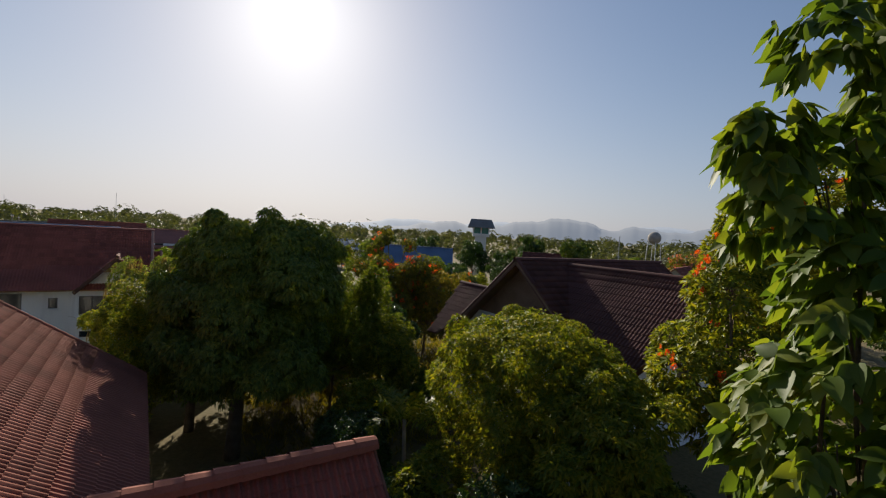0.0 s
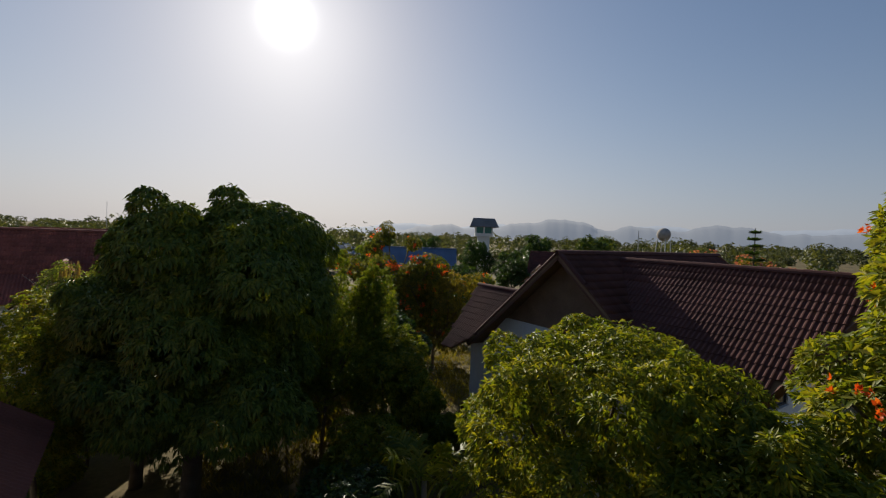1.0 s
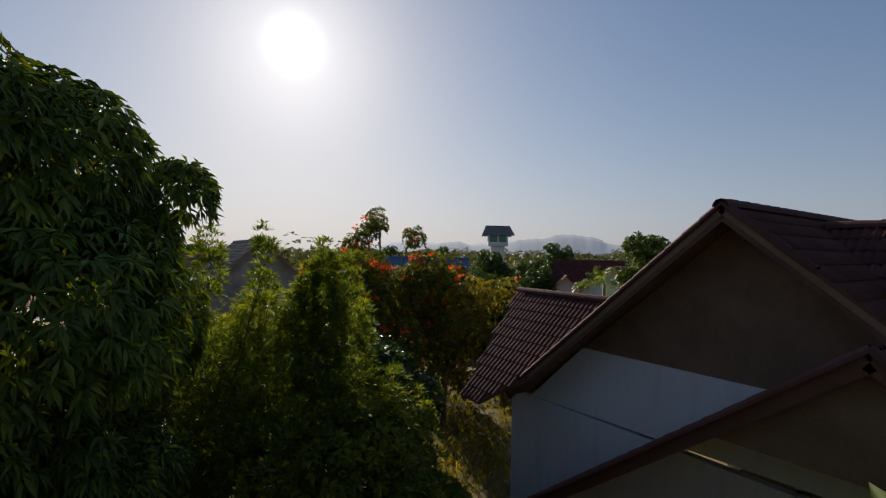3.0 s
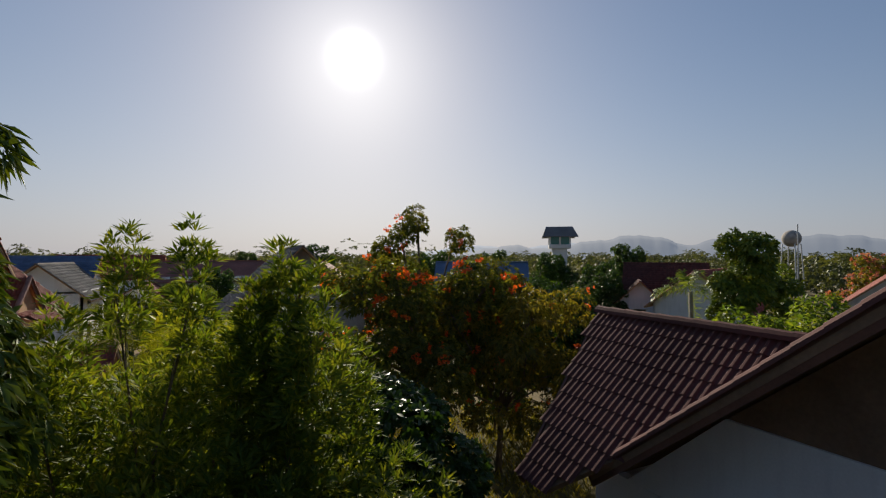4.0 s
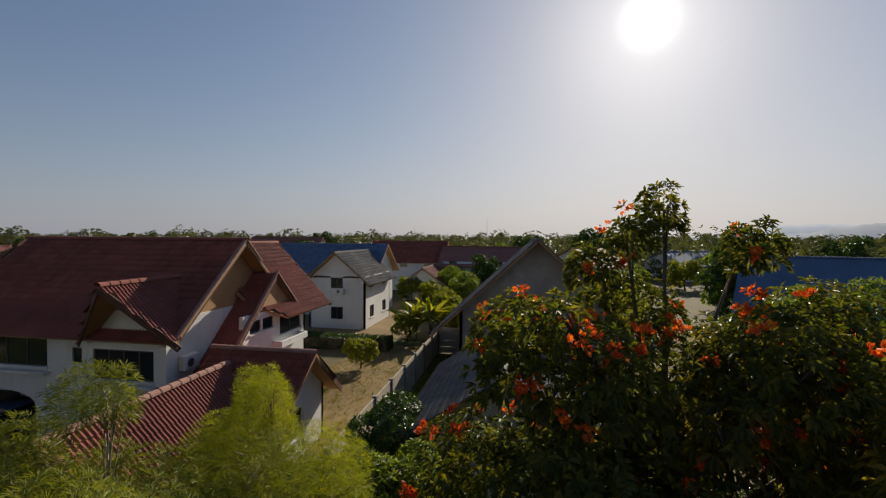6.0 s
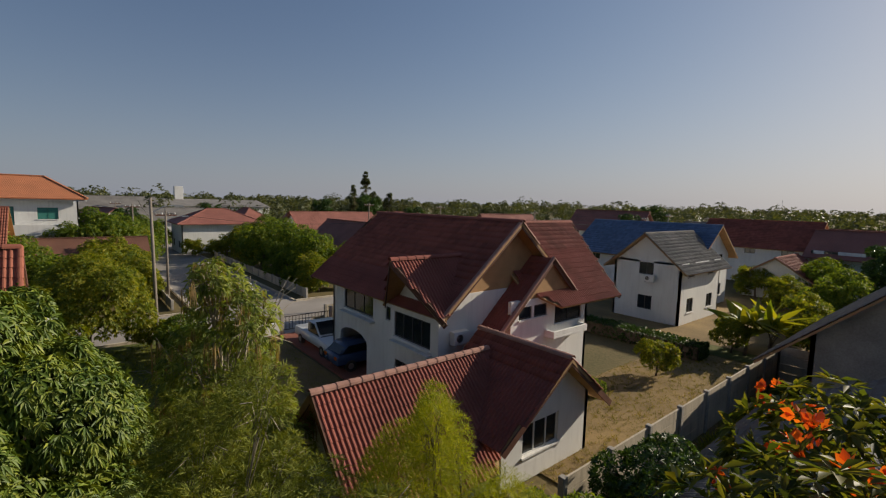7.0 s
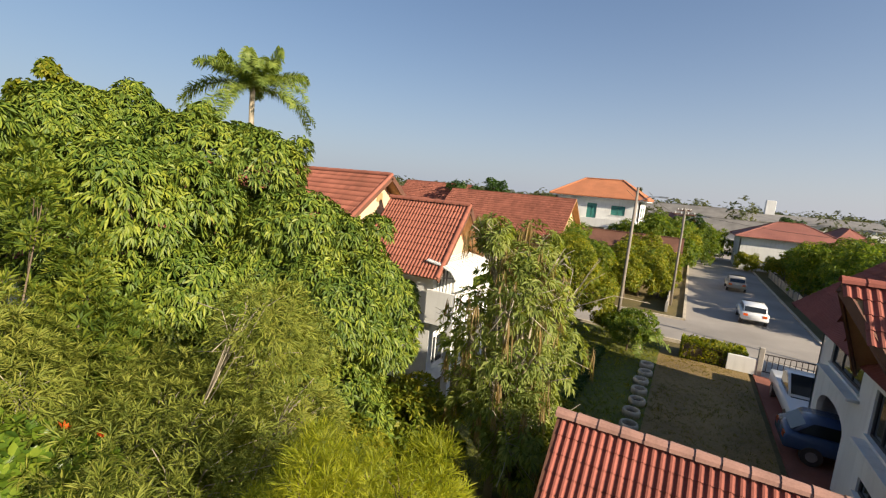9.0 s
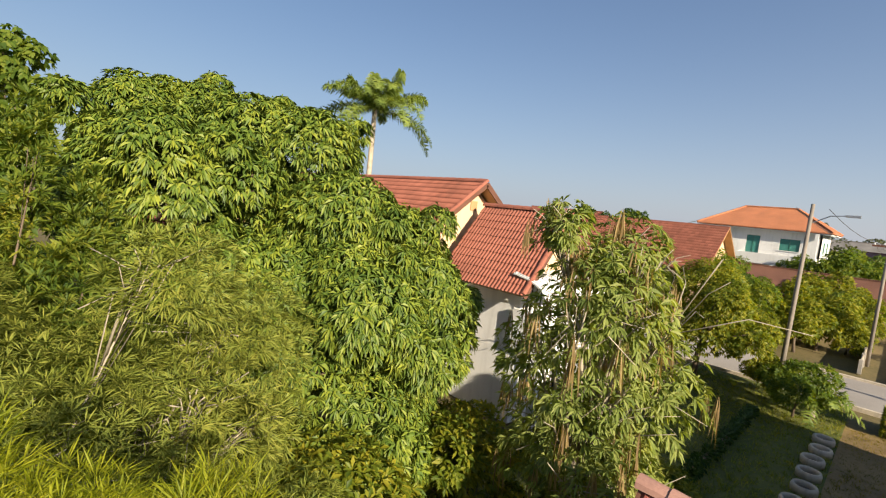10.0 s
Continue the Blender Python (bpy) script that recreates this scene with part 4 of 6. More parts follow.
# street and far houses: at, turn, size, wall, ridge, roof, hip, storeys, label
FAR_HOUSES = [
    ((-35.0, 12.6, 0), 90, (13.2, 8.4), 4.7, 8.0, "TILE_WARM", False, 1, "house with a bleached red tiled roof and peach gables"),
    ((-42.0, -0.6, 0), 90, (9, 8), 5.0, 8.6, "TILE_WARM", False, 1, "white house with a bleached red gable roof"),
    ((-44.0, 24.5, 0), 90, (10, 6), 2.9, 4.7, "ROOF_BROWN", False, 1, "low house with a dark brown roof"),
    ((-71.2, 43.5, 0), 90, (12.6, 9.6), 5.2, 7.3, "ROOF_FAR", True, 1, "white bungalow under a brown-red hipped roof"),
    ((-84.1, 27.7, 0), 20, (10, 8), 4.6, 7.0, "ROOF_FAR", False, 1, "small house with a red gable roof"),
    ((-71.8, 65.8, 0), 90, (17, 10), 3.6, 6.9, "ROOF_FAR", False, 1, "house with a faded red tiled gable roof"),
    ((-98.4, 56.2, 0), 10, (12, 9), 3.6, 7.0, "ROOF_FAR", True, 1, "house with a red tiled hipped roof"),
    ((-4.1, 96.2, 0), 0, (12, 9), 5.0, 8.0, "TILE_RED", False, 2, "white two-storey house with a dark brown-red roof"),
    ((1.6, 84.4, 0), 90, (7, 6), 2.4, 4.4, "TILE_RED", False, 1, "low garden house with a brown-red roof"),
    ((-35.3, 111.1, 0), 10, (14, 10), 5.0, 8.6, "ROOF_FAR", False, 2, "white house with a red tiled roof"),
    ((-84.8, 65.6, 0), 20, (12, 9), 3.0, 6.0, "ROOF_FAR", False, 1, "house with a red tiled gable roof"),
    ((-38.7, 52.1, 0), 0, (11, 8), 3.0, 6.6, "ROOF_FAR", False, 1, "house with a dark red tiled roof"),
    ((-31.1, -5.7, 0), 60, (12, 9), 4.4, 8.0, "TILE_WARM", False, 1, "house with a bleached red tiled roof"),
    ((-45.0, -9.5, 0), 100, (12, 9), 4.2, 7.6, "ROOF_FAR", False, 1, "village house with a red gable roof"),
    ((-39.0, 83.2, 0), 80, (10, 9), 4.6, 7.6, "ROOF_FAR", False, 2, "house with a faded red roof"),
    ((9.7, 93.7, 0), 0, (14, 9), 4.6, 7.2, "ROOF_FAR", False, 2, "white house with a dark red roof"),
    ((25.8, 101.0, 0), 60, (12, 9), 4.4, 7.0, "ROOF_FAR", False, 1, "white house with a dark red roof"),
    ((59.4, 52.4, 0), -52, (8, 8), 3.4, 7.2, "TILE_SHADED", False, 1, "white house with a brown-red gable roof"),
    ((54.9, 52.4, 0), 44, (5, 5), 2.8, 5.2, "TILE_SHADED", False, 1, "small white gabled wing with a brown-red roof"),
    ((56.2, 44.4, 0), 20, (10, 8), 3.4, 6.6, "TILE_RED", False, 1, "house with a dark brown-red roof"),
    ((65.4, 33.3, 0), 20, (11, 8), 3.4, 6.8, "TILE_RED", False, 1, "house with a dark brown-red roof"),
    ((-110.2, 40.5, 0), 90, (20, 10), 4.0, 6.5, "ROOF_GREY", False, 1, "long shed under a pale grey roof"),
    ((-130.1, 20.8, 0), 90, (40, 14), 6.0, 9.0, "ROOF_GREY", False, 1, "long factory shed under a grey roof"),
    ((-100.7, -17.3, 0), 70, (12, 9), 3.4, 6.4, "ROOF_FAR", False, 1, "village house with a red roof"),
    ((-97.2, 98.3, 0), 70, (12, 9), 3.4, 6.6, "ROOF_FAR", False, 1, "village house with a red roof"),
    ((-64.2, 108.0, 0), 10, (12, 9), 3.4, 6.6, "ROOF_FAR", False, 1, "village house with a red roof"),
    ((0.9, 121.3, 0), 10, (14, 9), 3.4, 6.6, "ROOF_FAR", False, 1, "house with a dark red roof"),
    ((-24.0, 140.7, 0), 40, (16, 9), 3.4, 6.4, "ROOF_GREY", False, 1, "village house with a grey roof"),
    ((50.1, 126.3, 0), 40, (16, 10), 3.4, 6.0, "ROOF_BLUE", False, 1, "large shed under a blue roof"),
]
ROOF_BROWN = material("dark brown roof tile", (0.16, 0.075, 0.05), 0.7, 0.25, 0.6, 9, 0.5, 0.05, wave=("DIAGONAL", 4.0))
ROOFS = {"ROOF_BROWN": ROOF_BROWN, "TILE_WARM": TILE_WARM, "TILE_RED": TILE_RED, "TILE_SHADED": TILE_SHADED, "ROOF_FAR": ROOF_FAR, "ROOF_ORANGE": ROOF_ORANGE, "ROOF_GREY": ROOF_GREY, "ROOF_BLUE": ROOF_BLUE}
for at, turn, size, wh, rh, roof, hip, st, label in FAR_HOUSES:
    cottage(at, turn, size, wh, rh, ROOFS[roof], label, hip, PEACH if "peach" in label else None, storeys=st, tiles=roof.startswith("TILE"))


def orange_house():
    """Tall white house with green-shuttered windows, a balcony and an orange hipped roof; the front looks along +x."""
    h = thing("house", (-56.0, 18.8, 0), "white two-storey house with green windows under an orange hipped roof", "house", "village houses")
    x, y, top, ez = 4.6, 6.5, 11.2, 8.7
    for s in (-1, 1):
        part("roof", prism(bmesh.new(), [(0, -2.6, top), (0, 2.6, top), (s * x, y, ez), (s * x, -y, ez)], (0, 0, -0.14)), ROOF_ORANGE, h)
        part("roof", prism(bmesh.new(), [(0, s * 2.6, top), (-x, s * y, ez), (x, s * y, ez)], (0, 0, -0.14)), ROOF_ORANGE, h)
        for q in (-1, 1):
            bm = bmesh.new()
            beam(bm, (0, s * 2.6, top + 0.04), (q * x, s * y, ez + 0.04), 0.24, 0.12)
            part("hip", bm, ROOF_ORANGE, h)
    bm = bmesh.new()
    beam(bm, (0, -2.6, top + 0.05), (0, 2.6, top + 0.05), 0.24, 0.12)
    part("ridge", bm, ROOF_ORANGE, h)
    part("soffit", box(bmesh.new(), -x + 0.1, -y + 0.1, ez - 0.3, x - 0.1, y - 0.1, ez - 0.2), WHITE, h)
    holes = [(1.1, 6.3, 2.7, 7.6), (4.4, 5.1, 5.7, 7.7), (7.6, 6.3, 9.4, 7.6), (1.2, 2.6, 2.6, 4.0), (7.0, 1.2, 9.4, 3.6)]
    w, m = wall(h, (3.8, -5.6), (3.8, 5.6), ez - 0.25, holes)
    for o in holes:
        window(w, m, o, 2, SHUTTER, GREEN_GLASS)
    for p, q in (((3.8, 5.6), (-3.8, 5.6)), ((-3.8, 5.6), (-3.8, -5.6)), ((-3.8, -5.6), (3.8, -5.6))):
        holes = [(1.6, 6.3, 3.2, 7.6), (4.6, 6.3, 6.0, 7.6), (1.6, 2.2, 3.2, 3.6), (4.6, 2.2, 6.0, 3.6)]
        w, m = wall(h, p, q, ez - 0.25, holes)
        for o in holes:
            window(w, m, o, 2, SHUTTER, GREEN_GLASS)
    bm = box(bmesh.new(), 3.85, -1.8, 4.6, 5.6, 5.5, 4.85)
    box(bm, 5.45, -1.8, 4.85, 5.6, 5.5, 5.75)
    box(bm, 3.85, -1.8, 4.85, 5.45, -1.65, 5.75)
    box(bm, 3.85, 5.35, 4.85, 5.45, 5.5, 5.75)
    part("balcony", bm, WHITE, h)
    for yy in (-1.6, 1.9, 5.3):
        part("column", box(bmesh.new(), 5.35, yy - 0.15, 0, 5.6, yy + 0.15, 4.6), WHITE, h)
    part("column", box(bmesh.new(), 5.35, 5.15, 5.75, 5.6, 5.45, ez - 0.3), WHITE, h)


SHUTTER = plain("dark green shutters", (0.03, 0.15, 0.11), 0.5)
orange_house()


def lookout():
    """Square white lookout tower with a glazed room and a pitched roof."""
    t = thing("lookout_tower", (60.0, 72.5, 0), "white lookout tower with a glazed room under a grey roof", "tower", turn=-36)
    part("shaft", box(bmesh.new(), -1.15, -1.15, 0, 1.15, 1.15, 9.3), WHITE, t, bevel=0.03)
    part("parapet", box(bmesh.new(), -1.7, -1.7, 9.3, 1.7, 1.7, 9.95), WHITE, t, bevel=0.03)
    part("pane", box(bmesh.new(), -1.5, -1.5, 9.95, 1.5, 1.5, 11.2), GREEN_GLASS, t)
    for x in (-1.55, 0, 1.55):
        for y in (-1.55, 0, 1.55):
            if x or y:
                part("post", box(bmesh.new(), x - 0.12, y - 0.12, 9.95, x + 0.12, y + 0.12, 11.2), FRAME_WHITE, t)
    for s in (-1, 1):
        part("roof", prism(bmesh.new(), [(-2.1, 0, 12.9), (2.1, 0, 12.9), (2.7, s * 2.7, 11.2), (-2.7, s * 2.7, 11.2)], (0, 0, -0.12)), ROOF_GREY, t)
        part("gable", prism(bmesh.new(), [(s * 1.9, -1.6, 11.2), (s * 1.9, 1.6, 11.2), (s * 1.9, 0, 12.6)], (-s * 0.1, 0, 0)), WHITE, t)
    return t


lookout()


# ---- trees near the path ----
def lobes_ball(seed, r, h0, h1, n, size=0.5):
    """Lobes that together make one broad uneven crown between heights h0 and h1."""
    rng = np.random.default_rng(seed)
    out = [(0, 0, (h0 + h1) / 2, r * 0.72, (h1 - h0) * 0.46)]
    for i in range(n):
        a = math.tau * i / n * 1.7 + rng.uniform(0, 0.8)
        e = rng.uniform(-0.35, 0.9)
        s = size * rng.uniform(0.75, 1.2)
        rr = r * (1 - s * 0.6)
        out.append((math.cos(a) * rr * math.cos(e * 1.1), math.sin(a) * rr * math.cos(e * 1.1), (h0 + h1) / 2 + math.sin(e * 1.2) * (h1 - h0) * 0.36, r * s * 0.8, r * s * 0.62))
    return out


def shoots(seed, lobes, n, size):
    """Small clumps that stand out of the crown's surface."""
    rng = np.random.default_rng(seed)
    p, d = shell(rng, lobes, n, 0.02, -0.1)
    return [(*(p[i] + d[i] * size * 0.1), size * rng.uniform(0.7, 1.2), size * rng.uniform(0.7, 1.3)) for i in range(n)]


def crown_of(seed, r, h0, h1, n):
    """An irregular crown: clumps of many sizes, low skirts and a broken top."""
    rng = np.random.default_rng(seed)
    out = [(0, 0, (h0 + h1) / 2, r * 0.6, (h1 - h0) * 0.36)]
    for i in range(n):
        a, u = rng.uniform(0, math.tau), rng.random()
        z = h0 + (h1 - h0) * (0.08 + 0.84 * u)
        rr = r * (1.0 - 0.75 * abs(u - 0.4) ** 1.3) * rng.uniform(0.5, 1.0)
        s = r * rng.uniform(0.16, 0.36)
        out.append((math.cos(a) * rr, math.sin(a) * rr, z, s, s * rng.uniform(0.7, 1.2)))
    return out


MANGO_LOBES = [(x + 0.6, y, z, r, q) for x, y, z, r, q in lobes_ball(1, 3.5, 0.5, 9.6, 42, 0.36)] + [(2.7, 1.9, 7.6, 0.9, 0.95), (3.8, -0.3, 8.5, 0.5, 0.55), (3.2, -0.2, 7.8, 0.7, 0.7), (-0.4, 1.9, 8.2, 1.2, 1.0), (1.2, -2.9, 7.6, 1.2, 1.1), (1.7, -2.0, 8.95, 1.0, 0.9), (2.6, -1.2, 8.75, 0.9, 0.9), (2.2, 1.6, 7.0, 1.2, 1.2), (2.3, -1.3, 8.5, 1.0, 1.0), (0.9, -1.4, 9.1, 0.9, 0.8), (3.2, 0.3, 7.8, 0.65, 0.7), (2.9, 0.1, 6.8, 0.9, 1.0), (1.1, -1.9, 8.5, 1.4, 1.3), (-0.7, -1.5, 8.4, 1.4, 1.2), (2.4, -1.2, 7.0, 1.5, 1.4), (0.4, 0.8, 8.2, 1.6, 1.2), (2.9, 0.6, 6.6, 1.4, 1.4), (-0.9, 0.5, 8.2, 1.4, 1.2)]
MANGO_LOBES += shoots(101, MANGO_LOBES, 40, 0.4)
grow("mango_tree", (5.4, 18.9, 0), "large dense mango tree with drooping leaves", "tree", MANGO_LOBES, 1, 15500, 9, 0.175, 0.046, MANGO, 0.32, droop=0.75, spread=1.15)
SECOND_LOBES = lobes_ball(27, 2.6, 0.1, 7.2, 30, 0.35) + [(1.0, 1.4, 2.2, 1.5, 1.8), (0.6, -0.4, 6.8, 1.3, 1.0), (0.9, 1.2, 5.0, 1.2, 1.1), (-0.7, -0.3, 6.0, 1.5, 1.2)]
SECOND_LOBES += shoots(105, SECOND_LOBES, 20, 0.4)
grow("mango_tree", (4.1, 22.3, 0), "dense mango tree beside the white villa", "tree", SECOND_LOBES, 27, 8200, 9, 0.175, 0.046, MANGO, 0.22, droop=0.75, spread=1.15)
YOUNG_LOBES = lobes_ball(2, 3.4, 0.2, 7.65, 30, 0.34)
YOUNG_LOBES += shoots(102, YOUNG_LOBES, 40, 0.5)
grow("mango_tree", (12.8, 9.6, 0), "young mango tree with yellow-green new leaves", "tree", YOUNG_LOBES, 2, 8600, 9, 0.145, 0.045, YOUNG, 0.2, droop=0.5)
SMALL_LOBES = lobes_ball(28, 2.2, 0.2, 6.5, 20, 0.36)
grow("mango_tree", (12.1, 6.4, 0), "smaller young mango tree with yellow-green leaves", "tree", SMALL_LOBES + shoots(104, SMALL_LOBES, 24, 0.4), 28, 3400, 9, 0.18, 0.05, YOUNG, 0.15, droop=0.5)
grow("teak_tree", (9.6, 0.6, 0), "tall slender tree with large soft heart-shaped leaves", "tree",
     [(0, 0, 7.4, 1.7, 2.2), (-0.5, 1.0, 10.3, 0.7, 1.1), (0.6, 0.0, 11.6, 1.0, 1.6), (0.2, -0.6, 5.0, 1.9, 2.0), (-0.9, 0.7, 7.4, 0.9, 1.0), (0.4, -0.4, 12.6, 1.0, 1.1), (-0.3, 0.3, 9.0, 1.0, 1.2), (0.9, -1.0, 9.4, 1.2, 1.5), (0.2, -1.6, 8.0, 1.3, 1.5), (-0.1, 0.8, 11.0, 0.6, 0.8), (1.2, 0.6, 6.2, 1.5, 1.8), (1.0, -1.6, 11.4, 1.0, 1.4), (-1.0, 1.3, 11.0, 0.5, 0.7), (-0.8, 1.2, 10.1, 0.6, 0.8), (-0.4, 0.9, 12.2, 0.7, 0.8)],
     3, 1300, 6, 0.27, 0.18, BROAD, 0.12, droop=0.9, depth=0.28, limbs=12, broad=True)
grow("teak_tree", (-0.4, -4.9, 0), "tall broad-leaved tree behind the mango", "tree",
     [(0, 0, 8.0, 1.9, 1.9), (1.2, 0.4, 7.2, 1.5, 1.6), (-1.4, 0.2, 7.6, 1.6, 1.6), (0.6, 0.3, 9.8, 1.2, 1.5), (-0.9, -0.2, 9.6, 1.2, 1.4), (0.1, 0.2, 11.2, 0.8, 1.2), (-0.6, 0.3, 12.0, 0.9, 0.9), (0.1, 0, 13.0, 0.6, 0.8), (1.6, -0.4, 8.8, 1.0, 1.2), (-1.7, 0.4, 10.6, 1.2, 1.3), (1.3, 0.2, 11.4, 0.8, 0.9), (-2.6, 0.0, 10.8, 1.5, 1.7), (-3.5, 0.3, 8.8, 1.5, 1.6), (-2.0, 0.2, 11.3, 1.2, 1.2), (-0.8, 0.0, 11.8, 1.1, 1.0)],
     103, 2000, 6, 0.3, 0.19, YOUNG, 0.16, droop=0.9, depth=0.28, limbs=9, broad=True)
grow("tree", (5.6, -5.6, 0), "leafy tree with few pinkish shoots", "tree", crown_of(30, 2.6, 2.2, 10.2, 26), 30, 2400, 7, 0.2, 0.07, YOUNG, 0.16, droop=0.4, depth=0.3, limbs=12, extra=(PINK, 60, 0.12, 0.06, 2))
grow("tulip_tree", (16.3, 5.0, 0), "tall tree with orange blossoms among green leaves", "tree", lobes_ball(6, 2.3, 2.0, 10.0, 16, 0.45) + [(0.3, 0.1, 10.4, 1.0, 1.2), (0.6, 0.5, 9.4, 1.1, 1.3), (2.6, -0.4, 11.2, 1.3, 1.6), (3.4, 0.2, 9.6, 1.4, 1.6), (1.6, -1.8, 10.6, 1.1, 1.3)], 6, 4600, 8, 0.2, 0.07, YOUNG, 0.2, droop=0.35, extra=(FLOWER, 70, 0.09, 0.055, 3))
FLAME_LOBES = [(0.6, 0, 5.0, 2.4, 2.2), (0.3, 1.6, 9.2, 0.5, 0.8), (-0.5, 0.8, 8.7, 0.5, 0.7), (-1.4, 0.2, 8.0, 0.5, 0.7), (1.7, 0.4, 8.4, 0.55, 0.7), (2.8, 0.2, 6.6, 1.5, 1.3), (3.6, 0.2, 5.0, 1.5, 1.8), (1.2, -1.6, 6.6, 1.2, 1.0),
               (-2.4, -2.6, 7.3, 0.6, 0.6), (-2.8, -2.2, 6.6, 0.9, 0.9), (-2.9, -0.4, 6.7, 0.9, 0.9), (-1.6, -1.9, 6.2, 1.2, 1.1), (-2.2, -2.6, 5.0, 1.2, 1.2), (-3.4, -1.6, 4.4, 1.3, 1.3), (-1.0, -2.8, 4.2, 1.3, 1.4), (2.0, -1.4, 3.9, 1.4, 1.6), (-0.6, 0.6, 7.0, 1.1, 0.9)]
grow("tulip_tree", (17.8, 29.8, 0), "broad tulip tree with orange-red blossom clusters", "tree", FLAME_LOBES, 4, 4300, 11, 0.17, 0.055, FLAME_LEAF, 0.22, droop=0.45, depth=0.3, limbs=15, extra=(FLOWER, 110, 0.085, 0.055, 6))
YELLOWING = crown_of(14, 3.3, 1.6, 7.3, 26)
grow("tree", (20.3, 28.6, 0), "spreading tree with sparse yellowing leaves and few blossoms", "tree", YELLOWING, 14, 2900, 7, 0.19, 0.06, DRY, 0.13, droop=0.8, depth=0.34, limbs=20, twigs=6, reach=1.5, extra=(FLOWER, 26, 0.085, 0.055, 4))
SPIRES = [(0, 0, 3.4, 1.5, 3.0), (0.4, -0.6, 7.1, 0.32, 1.2), (-0.5, 0.4, 7.2, 0.32, 1.2), (1.7, -2.0, 6.4, 0.4, 1.4), (1.0, -1.2, 3.6, 1.6, 2.6), (2.5, -1.6, 3.2, 1.5, 2.2), (-0.9, 1.0, 3.9, 1.2, 2.4), (1.2, -0.6, 6.0, 0.5, 1.2), (2.3, -1.0, 5.4, 0.5, 1.4), (-1.2, 0.2, 6.0, 0.4, 1.3), (0.6, 0.5, 5.8, 0.6, 1.3)]
grow("shrub", (10.45, 21.7, 0), "tall shrub with whorls of narrow green leaves", "shrub", SPIRES, 5, 4200, 12, 0.16, 0.03, SPIRE, 0.08, droop=0.05, spread=1.05, up=1.2, limbs=11, depth=0.3)
SPIRES_TALL = [(0, 0, 3.2, 0.9, 2.8), (0.1, 0.0, 7.0, 0.28, 1.1), (-0.35, -0.1, 6.6, 0.28, 1.1), (0.4, 0.1, 6.5, 0.28, 1.2), (-0.6, 0.3, 5.9, 0.35, 1.2), (0.2, -0.4, 5.8, 0.4, 1.2), (0.0, 0.3, 5.2, 0.7, 1.4)]
grow("shrub", (11.8, 20.3, 0), "slender tall shrub with whorls of narrow leaves", "shrub", [(x * 0.7, y * 0.7, z + 0.2, r * 0.75, q * 0.85) for x, y, z, r, q in SPIRES_TALL], 29, 1500, 12, 0.15, 0.028, SPIRE, 0.06, droop=0.05, spread=1.05, up=1.2, limbs=7, depth=0.3)
grow("shrub", (13.6, 22.4, 0), "glossy broad-leaved green shrub", "shrub", lobes_ball(15, 2.1, 0.5, 6.0, 14, 0.42), 15, 2600, 7, 0.14, 0.07, DARK, 0.1, droop=0.3, broad=True)
grow("shrub", (14.6, 25.6, 0), "low glossy green garden shrub", "shrub", lobes_ball(16, 1.9, 0.2, 3.2, 8, 0.5), 16, 1200, 7, 0.17, 0.07, YOUNG, 0.08, droop=0.3)
grow("tree", (9.8, 24.7, 0), "airy tree with fine feathery foliage", "tree", crown_of(17, 3.0, 1.0, 6.7, 30), 17, 9500, 13, 0.13, 0.012, FEATHER, 0.065, PALE_BARK, droop=0.25, depth=0.34, limbs=31, twigs=14, reach=1.5)
grow("cypress", (9.9, 28.4, 0), "lime-green conifer with soft feathery sprays", "conifer", [(0, 0, 2.0, 1.5, 2.0), (0.9, 0.7, 3.4, 1.2, 1.4), (1.1, 0.2, 2.4, 1.0, 1.4), (-0.8, 0.2, 3.8, 1.0, 1.3), (0.1, -0.6, 4.2, 0.9, 1.3), (0.1, 0.1, 5.0, 0.6, 1.0), (-0.4, 0.4, 5.3, 0.35, 0.7), (0.4, -0.2, 5.4, 0.35, 0.8)], 18, 8600, 13, 0.11, 0.0065, LIME, 0.1, droop=0.05, spread=1.0, up=0.7, depth=0.28, limbs=14, twigs=7, reach=1.4)
grow("shrub", (11.3, 24.6, 0), "shrub with round glossy leaves and few orange flowers", "shrub", lobes_ball(19, 1.5, 0.4, 5.7, 18, 0.38), 19, 3000, 7, 0.11, 0.07, GLOSSY, 0.09, droop=0.15, broad=True, extra=(FLOWER, 10, 0.08, 0.05, 1))
grow("ash_tree", (2.2, 26.8, 0), "slender tree with pale trunk and drooping pinnate leaves", "tree", [(0, 0, 3.4, 1.5, 2.2), (0.5, 0.4, 5.6, 1.2, 1.4), (-0.6, 0.3, 6.3, 0.9, 1.2), (0.8, -0.3, 7.0, 0.5, 0.8), (-1.0, 0.8, 4.0, 1.2, 1.4), (0.9, 1.2, 2.4, 1.2, 1.4), (0.3, -0.6, 4.6, 1.0, 1.2)], 20, 1500, 9, 0.19, 0.045, ASH, 0.13, PALE_BARK, droop=0.7, depth=0.4, limbs=20, twigs=10, reach=2.0, pods=60)
grow("tree", (-14.8, 24.2, 0), "round dense green garden tree", "tree", [(0, 0, 3.1, 2.0, 2.8)] + lobes_ball(21, 3.1, 0.0, 6.4, 24, 0.34), 21, 4200, 8, 0.17, 0.06, YOUNG, 0.16, droop=0.5)
